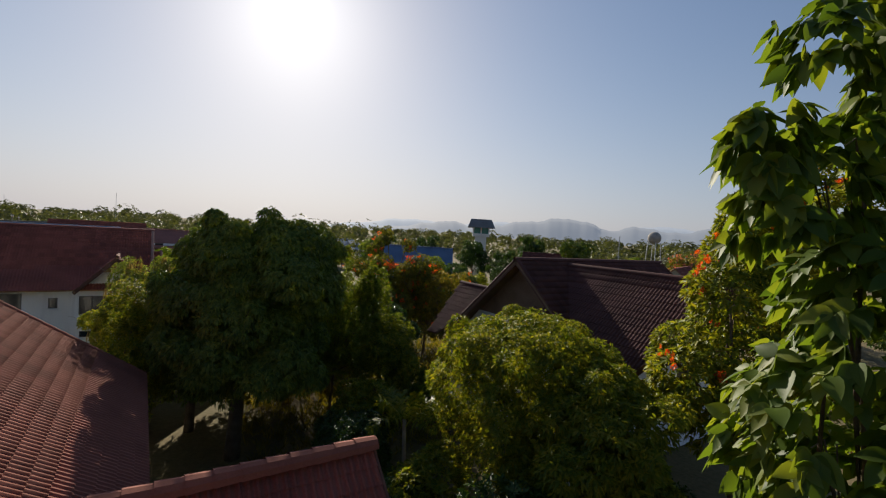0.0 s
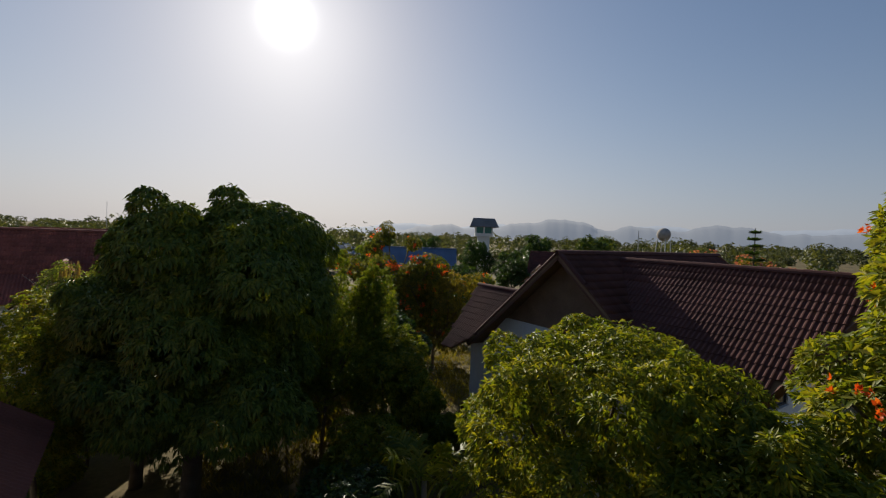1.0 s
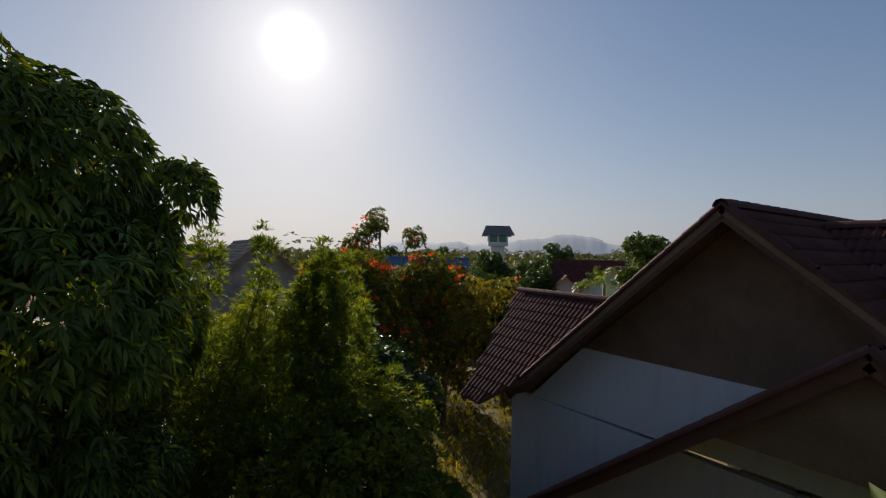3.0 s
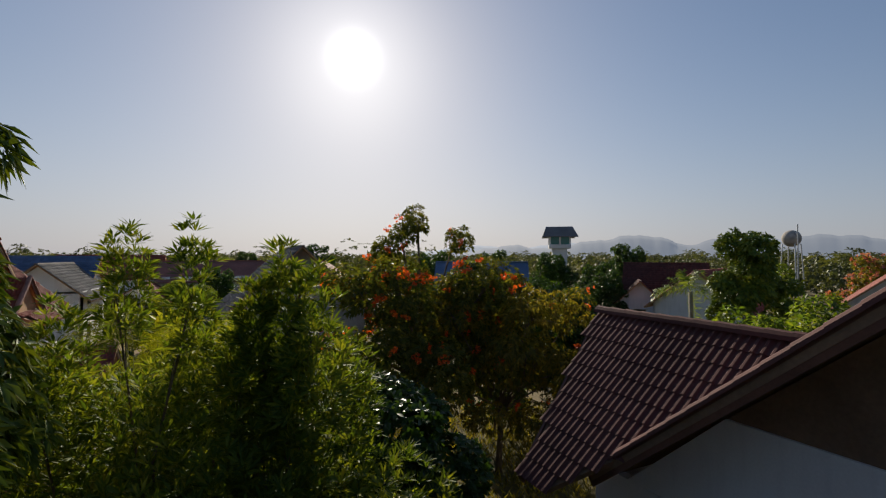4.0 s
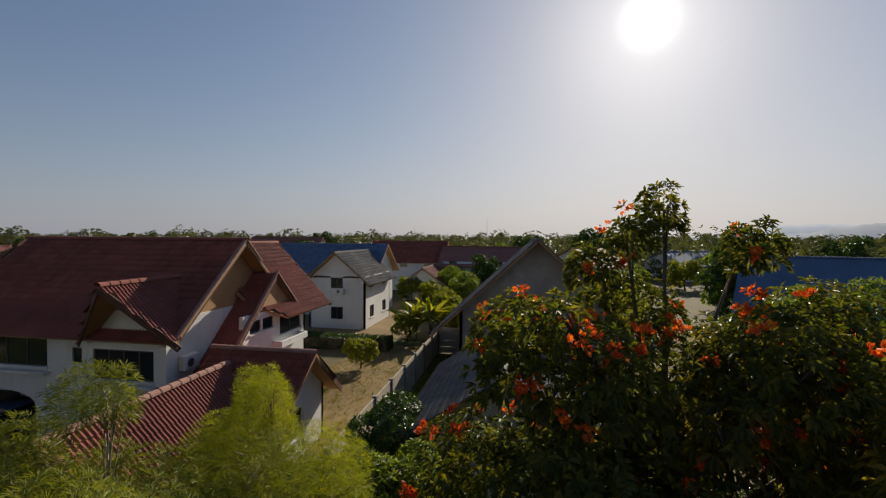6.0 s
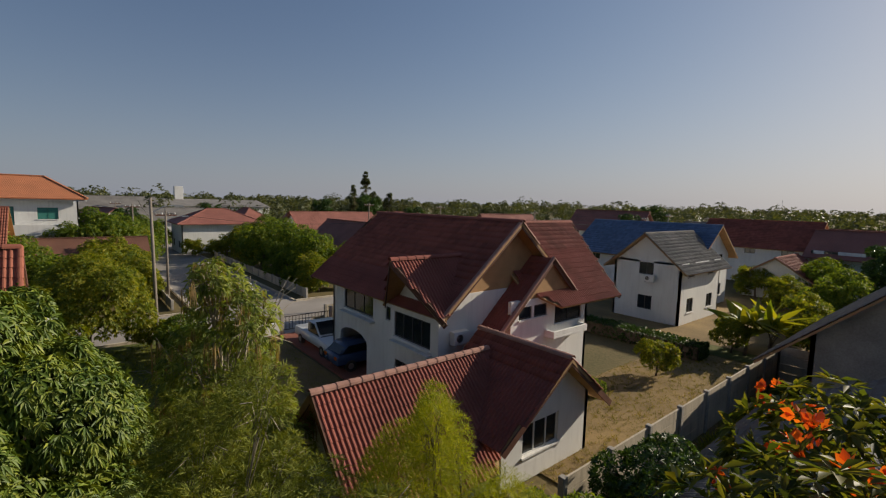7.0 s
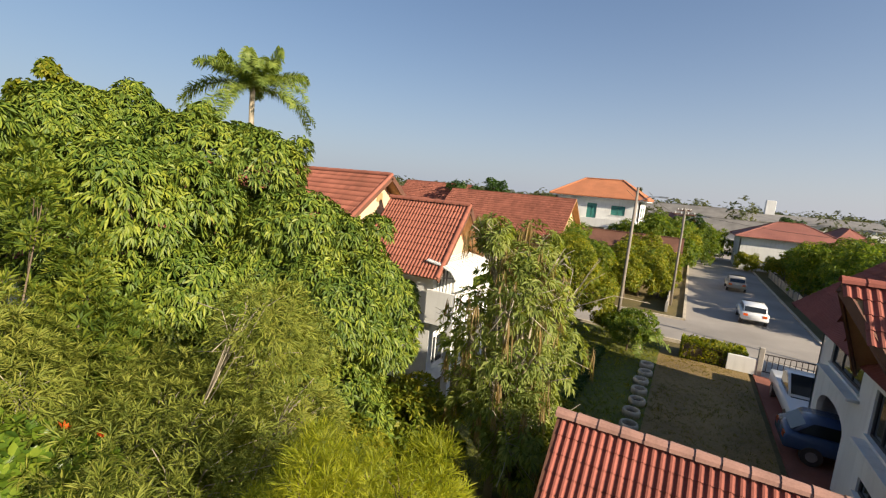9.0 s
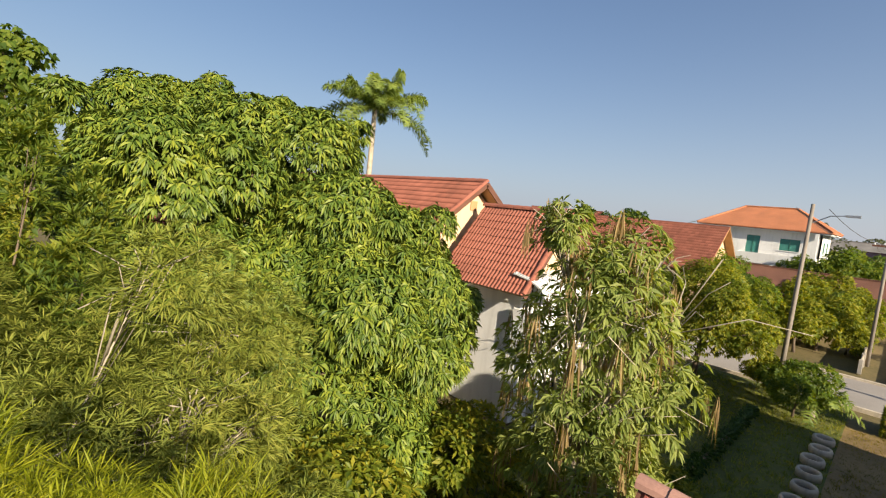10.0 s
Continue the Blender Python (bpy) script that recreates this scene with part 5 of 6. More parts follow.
grow("tree", (-10.5, 20.6, 0), "round dense green garden tree", "tree", [(0, 0, 2.8, 1.8, 2.5)] + lobes_ball(22, 2.5, 0.0, 5.8, 18, 0.36), 22, 3000, 8, 0.17, 0.06, BROAD, 0.16, droop=0.5)
grow("tree", (24.4, 29.2, 0), "dark rounded garden tree", "tree", lobes_ball(23, 1.9, 0.8, 6.8, 10, 0.5), 23, 1700, 8, 0.2, 0.08, DARK, 0.14, droop=0.4)
grow("shrub", (1.7, 20.4, 0), "yellow-green garden shrub with small soft leaves", "shrub", lobes_ball(24, 1.6, 0.5, 7.5, 14, 0.42), 24, 2600, 9, 0.13, 0.045, YOUNG, 0.1, droop=0.4)
grow("shrub", (1.2, 27.0, 0), "feathery yellow-green shrub beside the lawn", "shrub", lobes_ball(25, 1.7, 0.4, 3.4, 8, 0.5), 25, 1200, 10, 0.16, 0.03, FEATHER, 0.1, droop=0.4)
for k, (x, y, r, h, mat) in enumerate(((8.4, 14.0, 1.8, 3.0, "D"), (10.2, 16.4, 1.7, 3.4, "Y"), (12.5, 19.3, 1.7, 5.6, "Y"), (14.6, 21.0, 1.4, 2.4, "B"), (6.4, 23.2, 1.9, 3.2, "Y"), 
                                       (10.7, 35.6, 1.7, 3.0, "D"), (12.6, 31.6, 1.8, 3.2, "B"), (10.4, 32.0, 1.6, 2.6, "B"), (17.4, 33.4, 1.8, 3.0, "D"), (2.6, 24.6, 1.4, 2.8, "Y"), (13.6, 28.2, 1.7, 3.4, "D"), (22.0, 31.6, 2.0, 3.8, "D"),
                                       (25.0, 27.6, 1.8, 3.4, "B"), (9.4, 6.4, 1.8, 4.2, "D"), (-13.6, 28.4, 1.4, 2.5, "B"), (-16.0, 27.2, 1.2, 1.8, "Y"), (1.4, 22.8, 1.2, 1.4, "Y"), (9.6, 10.4, 1.5, 3.2, "Y"), (15.0, 7.2, 1.6, 3.2, "D"), (8.4, 10.6, 1.2, 2.4, "D"), (14.4, 18.6, 1.0, 1.8, "B"), (5.6, 56.6, 1.3, 2.4, "Y"), (4.6, 48.4, 1.1, 2.0, "Y"), (6.4, 25.0, 1.9, 3.6, "Y"))):
    grow("shrub", (x, y, 0), {"D": "dark green garden shrub", "Y": "yellow-green leafy garden shrub", "B": "broad-leaved green garden shrub"}[mat], "shrub", lobes_ball(40 + k, r, 0.1, h, 7, 0.5), 40 + k,
         int(520 * r), 8, 0.17, 0.06, {"D": DARK, "Y": YOUNG, "B": BROAD}[mat], 0.06, droop=0.35, limbs=4, group="garden shrubs")


# ---- palms ----
def frond(bm_v, bm_f, base, way, length, rng, leaflets=34, width=0.055, leaf=0.55, sag=0.9):
    """Adds one feather frond: an arching midrib with leaflets on both sides."""
    way = np.array(way, float)
    flat = np.array([way[0], way[1], 0.0])
    flat /= np.linalg.norm(flat) + 1e-9
    side = np.array([-flat[1], flat[0], 0.0])
    pts = []
    for i in range(leaflets + 1):
        s = i / leaflets
        p = np.array(base) + way * length * s
        p += flat * length * 0.12 * math.sin(math.pi * s)
        p[2] -= sag * length * s ** 2.3 * 0.8
        pts.append(p)
    for i in range(2, leaflets):
        p, t = pts[i], pts[i + 1] - pts[i - 1]
        t = t / np.linalg.norm(t)
        ln = leaf * math.sin(math.pi * (0.12 + 0.82 * i / leaflets)) ** 0.7
        for sgn in (-1, 1):
            d = side * sgn * 0.85 + t * 0.5 + np.array([0, 0, rng.uniform(-0.9, 0.75)])
            d /= np.linalg.norm(d)
            w = t * width
            tip = p + d * ln - np.array([0, 0, 0.25 * ln])
            m = p + d * ln * 0.55
            n0 = len(bm_v)
            bm_v += [p - w * 0.5, p + w * 0.5, m + w * 0.6, m - w * 0.6, tip]
            bm_f += [(n0, n0 + 1, n0 + 2), (n0, n0 + 2, n0 + 3), (n0 + 3, n0 + 2, n0 + 4)]
    for a, b in zip(pts, pts[1:]):
        n0 = len(bm_v)
        bm_v += [a + side * 0.02, a - side * 0.02, b - side * 0.018, b + side * 0.018]
        bm_f += [(n0, n0 + 1, n0 + 2), (n0, n0 + 2, n0 + 3)]


def palm(at, height, count, length, label, seed, radius=0.2, low=-0.4, leaf=0.55, mat=None, leaflets=34, width=0.055):
    rng = np.random.default_rng(seed)
    t = thing("palm_tree", at, label, "palm")
    bm = bmesh.new()
    tube(bm, [(0, 0, -0.1), (0.05, 0.03, height * 0.5), (0, 0.05, height)], radius, radius * 0.75, 10)
    part("trunk", bm, PALE_BARK, t, smooth=True)
    for i in range(count):
        a = math.tau * i / count * 2.4 + rng.uniform(0, 0.5)
        e = low + (1.35 - low) * ((i * 0.618) % 1.0) ** 0.8
        v, f = [], []
        frond(v, f, (0, 0.05, height), (math.cos(a) * math.cos(e), math.sin(a) * math.cos(e), math.sin(e)), length * rng.uniform(0.85, 1.1), rng, leaf=leaf, sag=0.42 + 0.4 * rng.random(), leaflets=leaflets, width=width)
        piece("frond", quick_mesh("frond", np.array(v), np.array(f), mat or PALM), t)
    return t


palm((-9.9, 1.4, 0), 14.1, 30, 4.9, "tall royal palm with a grey trunk", 1, 0.24, -0.25, 0.85, None, 110, 0.055)
palm((10.1, 13.1, 0), 2.9, 10, 2.0, "small areca palm in the shade", 2, 0.09, 0.2, 0.5, YOUNG, 26)
palm((-14.2, 28.9, 0), 0.9, 14, 1.7, "low dark cycad palm at the lawn's end", 3, 0.18, 0.0, 0.4, None, 22)
palm((41.9, 36.4, 0), 5.4, 13, 2.8, "coconut palm behind the roofs", 4, 0.18, -0.5, 0.7, None, 22)
for x, y, k in ((6.3, 56.8, 0), (7.3, 57.8, 1), (5.4, 58.2, 2), (6.9, 59.6, 3)):
    grow("banana_plant", (x, y, 0), "banana plant with broad arching leaves by the wall", "banana plant", [(0, 0, 1.7, 0.25, 0.4), (0.2, 0.1, 2.1, 0.2, 0.3)], 80 + k, 3, 6, 1.9, 0.5, YOUNG, 0.12, droop=0.35, spread=0.9, up=1.6, limbs=2, broad=True, group="banana plants")
palm((-34.0, 26.5, 0), 3.0, 12, 2.4, "coconut palm beside the street", 6, 0.15, -0.3, 0.6, None, 20)
palm((-46.0, 46.0, 0), 3.4, 12, 2.6, "coconut palm beside the street", 7, 0.15, -0.3, 0.6, None, 20)

# ---- village trees ----
VILLAGE = [grow("village_tree", (-38.3, 44.5, 0), "spreading green street tree", "tree", crown_of(61, 3.6, 0.3, 5.6, 26), 61, 1700, 6, 0.30, 0.12, BROAD, 0.16, droop=0.4, depth=0.3, group="village trees"),
           grow("village_tree", (-34.6, 26.5, 0), "bushy yellow-green street tree", "tree", crown_of(62, 2.7, 0.1, 4.8, 24), 62, 1400, 6, 0.28, 0.11, YOUNG, 0.14, droop=0.4, depth=0.3, group="village trees"),
           grow("village_tree", (42.1, 32.3, 0), "tall tree with a broken crown behind the roofs", "tree", crown_of(63, 2.6, 2.4, 9.5, 26), 63, 1500, 6, 0.34, 0.14, MANGO, 0.2, droop=0.4, depth=0.3, group="village trees"),
           grow("village_tree", (56.0, 69.5, 0), "dark spreading tree by the tower", "tree", crown_of(64, 3.2, 0.8, 8.6, 26), 64, 1500, 6, 0.34, 0.14, DARK, 0.2, droop=0.4, depth=0.3, group="village trees"),
           grow("village_tree", (69.8, 29.8, 0), "tree with sparse pink blossoms", "tree", crown_of(65, 3.4, 1.2, 7.4, 24), 65, 1000, 7, 0.3, 0.12, DRY, 0.2, droop=0.4, depth=0.34, group="village trees", extra=(PINK, 260, 0.26, 0.18, 1))]
SPOTS = [(1, -59.2, 42.1, 0.75), (1, -63.8, 47.4, 0.8), (1, -63.2, 41.5, 0.5), (0, -50.1, 27.5, 1.1), (1, -57.1, 29.6, 1.2), (0, -63.1, 31.5, 1.05), (1, -67.1, 29.2, 1.3), (1, -39.6, 28.4, 0.8), (0, -73.1, 26.8, 1.2), (1, -64.2, 38.2, 0.55), (1, -30.6, 27.3, 0.9), (0, -27.5, 22.9, 0.9), (1, -26.5, 18.0, 0.8),
         (1, -27.2, 42.9, 0.8), (0, -35.3, 42.8, 0.85), (1, -47.8, 43.7, 0.9), (1, -55.8, 44.0, 1.0), (0, -62.4, 52.3, 0.9), (1, -33.5, 47.4, 0.9), (0, -46.5, 50.2, 0.8), (1, -28.1, 26.4, 0.8), (1, -31.6, 28.8, 0.5), (1, -44.1, 28.8, 0.5), (0, -52.1, 27.8, 0.8), (0, -76.1, 33.6, 0.9), (1, -58.0, 13.1, 0.9), (0, -50.0, 15.1, 1.0), (1, -60.1, 26.9, 0.8), (0, -56.2, 4.7, 1.1), (3, -78.0, 9.2, 1.3), (1, -80.0, 19.0, 1.1),
         (0, -31.4, 43.9, 0.9), (0, -44.3, 43.0, 1.0), (1, -52.3, 44.0, 1.1), (0, -58.3, 46.4, 0.9), (1, -28.1, 45.8, 0.7), (1, -40.1, 26.9, 1.0), (0, -48.1, 24.9, 1.1), (1, -58.1, 27.8, 1.0), (0, -66.1, 28.7, 1.0), (3, -76.1, 30.7, 0.8),
         (1, -30.1, 13.3, 1.1), (0, -36.0, 19.0, 1.0), (1, -28.6, 59.9, 1.0), (0, -30.2, 69.7, 1.0), (3, -14.7, 84.8, 0.8), (1, -28.1, 91.5, 0.9), (0, -47.3, 65.7, 1.0), (3, -55.9, 75.1, 0.9), (1, -66.1, 80.8, 1.0), (0, -49.4, 90.7, 1.0), (3, -29.8, 108.1, 1.0),
         (3, 53.8, 57.2, 0.8), (3, 50.2, 52.8, 0.75), (1, 39.6, 48.6, 0.9), (0, 33.3, 50.6, 1.0), (1, 31.1, 43.7, 0.8), (3, 28.8, 37.4, 0.7), (4, 74.9, 38.4, 1.0), (4, 64.4, 24.1, 0.9), (4, 61.4, 14.8, 0.9), (1, 40.4, 22.5, 1.0), (0, 33.0, 25.7, 0.9), (3, 49.3, 15.4, 0.9), (2, 46.1, 7.1, 0.9), (3, -97.6, -15.4, 1.4), (3, -89.8, 84.5, 1.4), (3, -85.4, 81.1, 1.1), (3, -92.9, 73.5, 1.1), (3, -34.7, 127.9, 1.2), (3, 15.3, 124.1, 1.1), (1, 8.2, 63.7, 0.7), (0, 8.7, 70.7, 0.7), (1, 4.3, 74.5, 0.7), (1, 0.1, 80.4, 0.7), (0, 5.2, 82.5, 0.7), (1, 8.9, 59.2, 0.6), (1, 6.0, 89.6, 0.9), (3, 10.0, 77.7, 0.7),
         (3, 35.7, 67.0, 1.0), (0, 25.9, 73.0, 0.9), (1, 20.6, 66.4, 1.0), (0, 40.4, 79.5, 1.1), (3, 52.0, 78.9, 1.0), (0, 21.4, 84.5, 0.9), (1, 4.8, 85.5, 0.8), (0, 11.0, 105.8, 1.1), (3, 28.6, 115.2, 1.2), (0, -2.0, 107.2, 1.0), (1, 42.4, 103.3, 1.1), (3, 69.7, 68.0, 1.1), (0, 81.4, 53.1, 1.1), (1, 87.9, 29.7, 1.2),
         (0, -20.5, 5.7, 1.0), (1, -15.0, -2.2, 1.2), (0, -26.8, 0.1, 1.0), (3, -40.3, 3.7, 1.0), (0, -60.3, -0.1, 1.0), (1, -12.2, 13.4, 1.0), (0, -14.1, 42.0, 0.6), (1, -16.7, 50.3, 0.7), (0, -15.7, 58.3, 0.8), (3, -90.3, 46.3, 1.0), (0, -84.4, 56.3, 1.0), (1, -90.1, 24.8, 1.0)]
tier = thing("norfolk_pine", (57.5, 24.6, 0), "slim dark tiered pine behind the roofs", "conifer")
bm = bmesh.new()
tube(bm, [(0, 0, 0), (0, 0, 6), (0, 0, 11.2)], 0.2, 0.03, 7)
part("trunk", bm, BARK, tier)
rng_t = np.random.default_rng(8)
for k in range(11):
    z, r = 3.2 + k * 0.74, 1.9 * (1 - k / 12)
    a = rng_t.uniform(0, math.tau, 10)
    s = rng_t.uniform(0.15, 1.0, (10, 9)) * r
    p = np.stack([np.cos(a)[:, None] * s, np.sin(a)[:, None] * s, z + 0.18 * s], -1).reshape(-1, 3)
    v, f = blades(p, np.tile([[0.0, 0.0, 1.0]], (len(p), 1)), rng_t, 4, 0.4, 0.14, 0.1, 1.2)
    piece("bough", quick_mesh("bough", v, f, DARK), tier)
rng_v = random.Random(5)
for kind, x, y, s in SPOTS:
    copy_thing(VILLAGE[kind], pose(x, y, 0, 0, 0, rng_v.uniform(0, 360)) @ Matrix.Scale(s * rng_v.uniform(0.9, 1.1), 4))


def casuarina(at, height, radius, seed):
    """A tall thin tree with wispy tufts in loose tiers."""
    rng = np.random.default_rng(seed)
    lobes = []
    for i in range(54):
        u = rng.uniform(0.22, 1.0)
        r = radius * (1.15 - u) * rng.uniform(0.3, 1.0)
        a = rng.uniform(0, math.tau)
        lobes.append((math.cos(a) * r, math.sin(a) * r, height * u, radius * rng.uniform(0.06, 0.17), radius * rng.uniform(0.1, 0.24)))
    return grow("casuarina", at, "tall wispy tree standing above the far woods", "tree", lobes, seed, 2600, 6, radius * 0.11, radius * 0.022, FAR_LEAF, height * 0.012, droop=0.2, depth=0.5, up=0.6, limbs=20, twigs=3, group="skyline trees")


for k, (x, y, height, radius) in enumerate(((-115, 98, 18.5, 3.6), (-112, 92, 14.0, 3.2), (-134, 16, 12.5, 2.6), (-104, 100, 11.5, 3.6), (-120, 104, 12.0, 3.8))):
    casuarina((x, y, 0), height, radius, 300 + k)


def far_woods(name, seed, count, r0, r1, a0, a1, mat, label, hmin=4.0, hmax=9.0):
    """Far trees as one mass of leaf clumps; a0, a1: bearings from +y, clockwise, in degrees."""
    rng = np.random.default_rng(seed)
    az = np.radians(rng.uniform(a0, a1, count))
    d = np.sqrt(rng.uniform(r0 * r0, r1 * r1, count))
    h = hmin + (hmax - hmin) * rng.random(count) ** 2.2
    h *= 1 + 0.25 * (rng.random(count) > 0.94)
    r = h * rng.uniform(0.3, 0.75, count)
    per = 72
    c = np.stack([np.sin(az) * d, np.cos(az) * d + 20, h * 0.5], 1)
    v = rng.normal(size=(count, per, 3))
    v /= np.linalg.norm(v, axis=2)[:, :, None]
    p = c[:, None] + v * np.stack([r, r, h * 0.48], 1)[:, None] * (1 - np.abs(rng.normal(0, 0.22, (count, per, 1))))
    ax = v + np.array([0, 0, 0.4])
    ax /= np.linalg.norm(ax, axis=2)[:, :, None]
    leaf = 0.5 + d.mean() / 480
    vs, fs = blades(p.reshape(-1, 3), ax.reshape(-1, 3), rng, 4, leaf, leaf * 0.6, 0.2, 1.3)
    tagged(new(name, quick_mesh(name, vs, fs, mat)), label, "woods", kind="stuff")


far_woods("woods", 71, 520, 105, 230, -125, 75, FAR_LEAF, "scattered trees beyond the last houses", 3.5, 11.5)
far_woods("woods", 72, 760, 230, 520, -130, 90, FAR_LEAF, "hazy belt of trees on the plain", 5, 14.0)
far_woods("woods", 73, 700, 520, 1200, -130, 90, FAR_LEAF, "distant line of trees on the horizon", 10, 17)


def hills(name, dist, a0, a1, peaks, base, seed, mat, label):
    """A far ridge of hills as a strip with depth; peaks: bearing, height, width in degrees."""
    rng = np.random.default_rng(seed)
    n = 260
    t = np.linspace(0, 1, n)
    deg = a0 + (a1 - a0) * t
    crest = np.full(n, float(base))
    for a, h, w in peaks:
        crest = np.maximum(crest, base + (h - base) * np.exp(-((deg - a) / w) ** 2))
    for k, amp in ((9.0, 6.0), (17.0, 4.0), (31.0, 2.5), (67.0, 1.4)):
        crest += amp * np.sin(t * math.tau * k + rng.uniform(0, 6))
    crest *= np.minimum(1, np.minimum(t, 1 - t) * 9) ** 0.8
    az = np.radians(deg)
    rows = []
    for k, (dd, hh) in enumerate(((0.0, -2.0), (120, 0.45), (260, 0.8), (400, 1.0), (900, 0.0))):
        z = crest * hh if k else np.full(n, hh)
        rows.append(np.stack([np.sin(az) * (dist + dd), np.cos(az) * (dist + dd), z], 1))
    v = np.concatenate(rows)
    i = (np.arange(4)[:, None] * n + np.arange(n - 1)[None]).reshape(-1)
    f = np.stack([i, i + 1, i + n + 1, i + n], 1)
    tagged(new(name, quick_mesh(name, v, f, mat, True)), label, "hills", kind="structure")


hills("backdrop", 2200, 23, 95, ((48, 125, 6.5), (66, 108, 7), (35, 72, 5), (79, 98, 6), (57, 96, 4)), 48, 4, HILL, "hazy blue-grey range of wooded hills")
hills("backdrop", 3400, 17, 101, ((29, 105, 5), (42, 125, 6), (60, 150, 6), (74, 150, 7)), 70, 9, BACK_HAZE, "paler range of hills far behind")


# ---- garden wall, poles, wires, cars, small things ----
def garden_wall(p, q, height, label):
    w = thing("garden_wall", (0, 0, 0), label, "wall")
    p, q = Vector((*p, 0)), Vector((*q, 0))
    n = max(1, round((q - p).length / 2.4))
    for i in range(n + 1):
        c = p.lerp(q, i / n)
        part("post", box(bmesh.new(), c.x - 0.1, c.y - 0.1, 0, c.x + 0.1, c.y + 0.1, height + 0.06), CONCRETE, w, bevel=0.015)
    for i in range(n):
        a, b = p.lerp(q, i / n), p.lerp(q, (i + 1) / n)
        for k in range(4):
            z = height * (k + 0.5) / 4
            bm = bmesh.new()
            beam(bm, (a.x, a.y, z), (b.x, b.y, z), 0.06, height / 4 - 0.015)
            part("panel", bm, CREAM, w)
    return w


garden_wall((8.8, 34.0), (8.8, 53.6), 1.75, "cream precast concrete garden wall with posts")
garden_wall((8.8, 53.6), (20.0, 53.6), 1.9, "cream precast concrete garden wall across the plots")
garden_wall((-17.2, 39.0), (-17.2, 60.0), 1.0, "low cream garden wall along the side street")
garden_wall((-24.8, 40.6), (-60.0, 40.6), 0.9, "low garden wall along the street")
garden_wall((-26.0, 29.8), (-60.0, 29.8), 0.8, "low white garden wall along the street")


def pole(at, height, label, lamp=False, lean=0.0, cross=True):
    t = thing("utility_pole", at, label, "pole", "utility poles")
    bm = bmesh.new()
    tube(bm, [(0, 0, -0.2), (lean * 0.5, 0, height * 0.5), (lean, 0, height)], 0.115, 0.075, 8)
    part("shaft", bm, POLE, t, smooth=True)
    if cross:
        part("crossarm", box(bmesh.new(), lean - 0.05, -0.8, height - 0.45, lean + 0.05, 0.8, height - 0.33), TRIM, t)
    for y in (-0.7, -0.25, 0.25, 0.7) if cross else ():
        bm = bmesh.new()
        bmesh.ops.create_cone(bm, cap_ends=True, segments=8, radius1=0.05, radius2=0.03, depth=0.16, matrix=pose(lean, y, height - 0.25))
        part("insulator", bm, FRAME_WHITE, t)
    if lamp:
        bm = bmesh.new()
        tube(bm, [(lean, 0, height - 0.9), (lean + 0.1, 0.7, height - 0.5), (lean + 0.1, 1.3, height - 0.45)], 0.03, 0.025, 6)
        part("lamp_arm", bm, METAL, t)
        part("lamp_head", box(bmesh.new(), lean, 1.2, height - 0.52, lean + 0.2, 1.7, height - 0.42), METAL, t)
    return Vector(at) + Vector((lean, 0, height - 0.2))


def wire(p, q, sag, name="cable"):
    t = thing("cable", tuple(p), "thin black overhead cable between poles", "cable", "overhead cables")
    bm = bmesh.new()
    d = Vector(q) - Vector(p)
    tube(bm, [d * (i / 8) - Vector((0, 0, sag * 4 * (i / 8) * (1 - i / 8))) for i in range(9)], 0.012, 0.012, 4)
    part("wire", bm, FRAME, t)


row = [pole((-15.5, 27.5, 0), 9.1, "leaning grey concrete utility pole", True, -1.0, False)]
row += [pole((-29.2, 30.0, 0), 8.0, "grey concrete utility pole at the kerb", True), pole((-52.0, 29.6, 0), 8.2, "grey concrete utility pole at the kerb"), pole((-80.0, 29.6, 0), 8.2, "grey concrete utility pole at the kerb")]
for a, b in zip(row, row[1:]):
    for dy in (-0.6, 0.6):
        wire(a + Vector((0, dy, 0)), b + Vector((0, dy, 0)), 0.6)
side = [pole((-17.0, y, 0), 8.0, "grey concrete utility pole on the side street") for y in (47.0, 68.0, 89.0, 112.0)]
for a, b in zip(side, side[1:]):
    for dx in (-0.5, 0.0, 0.5):
        wire(a + Vector((dx, 0, -abs(dx))), b + Vector((dx, 0, -abs(dx))), 0.4)
wire(row[1], side[0], 0.7)
far_row = [pole((x, y, 0), h, "concrete utility pole behind the far roofs") for x, y, h in ((-46.0, 59.5, 9.0), (-38.6, 67.8, 8.9), (-28.2, 77.6, 8.4), (-14.0, 90.0, 8.6))]
for a, b in zip(far_row, far_row[1:]):
    for lift in (-0.15, 0.1):
        wire(a + Vector((0, 0, lift)), b + Vector((0, 0, lift)), 0.35)


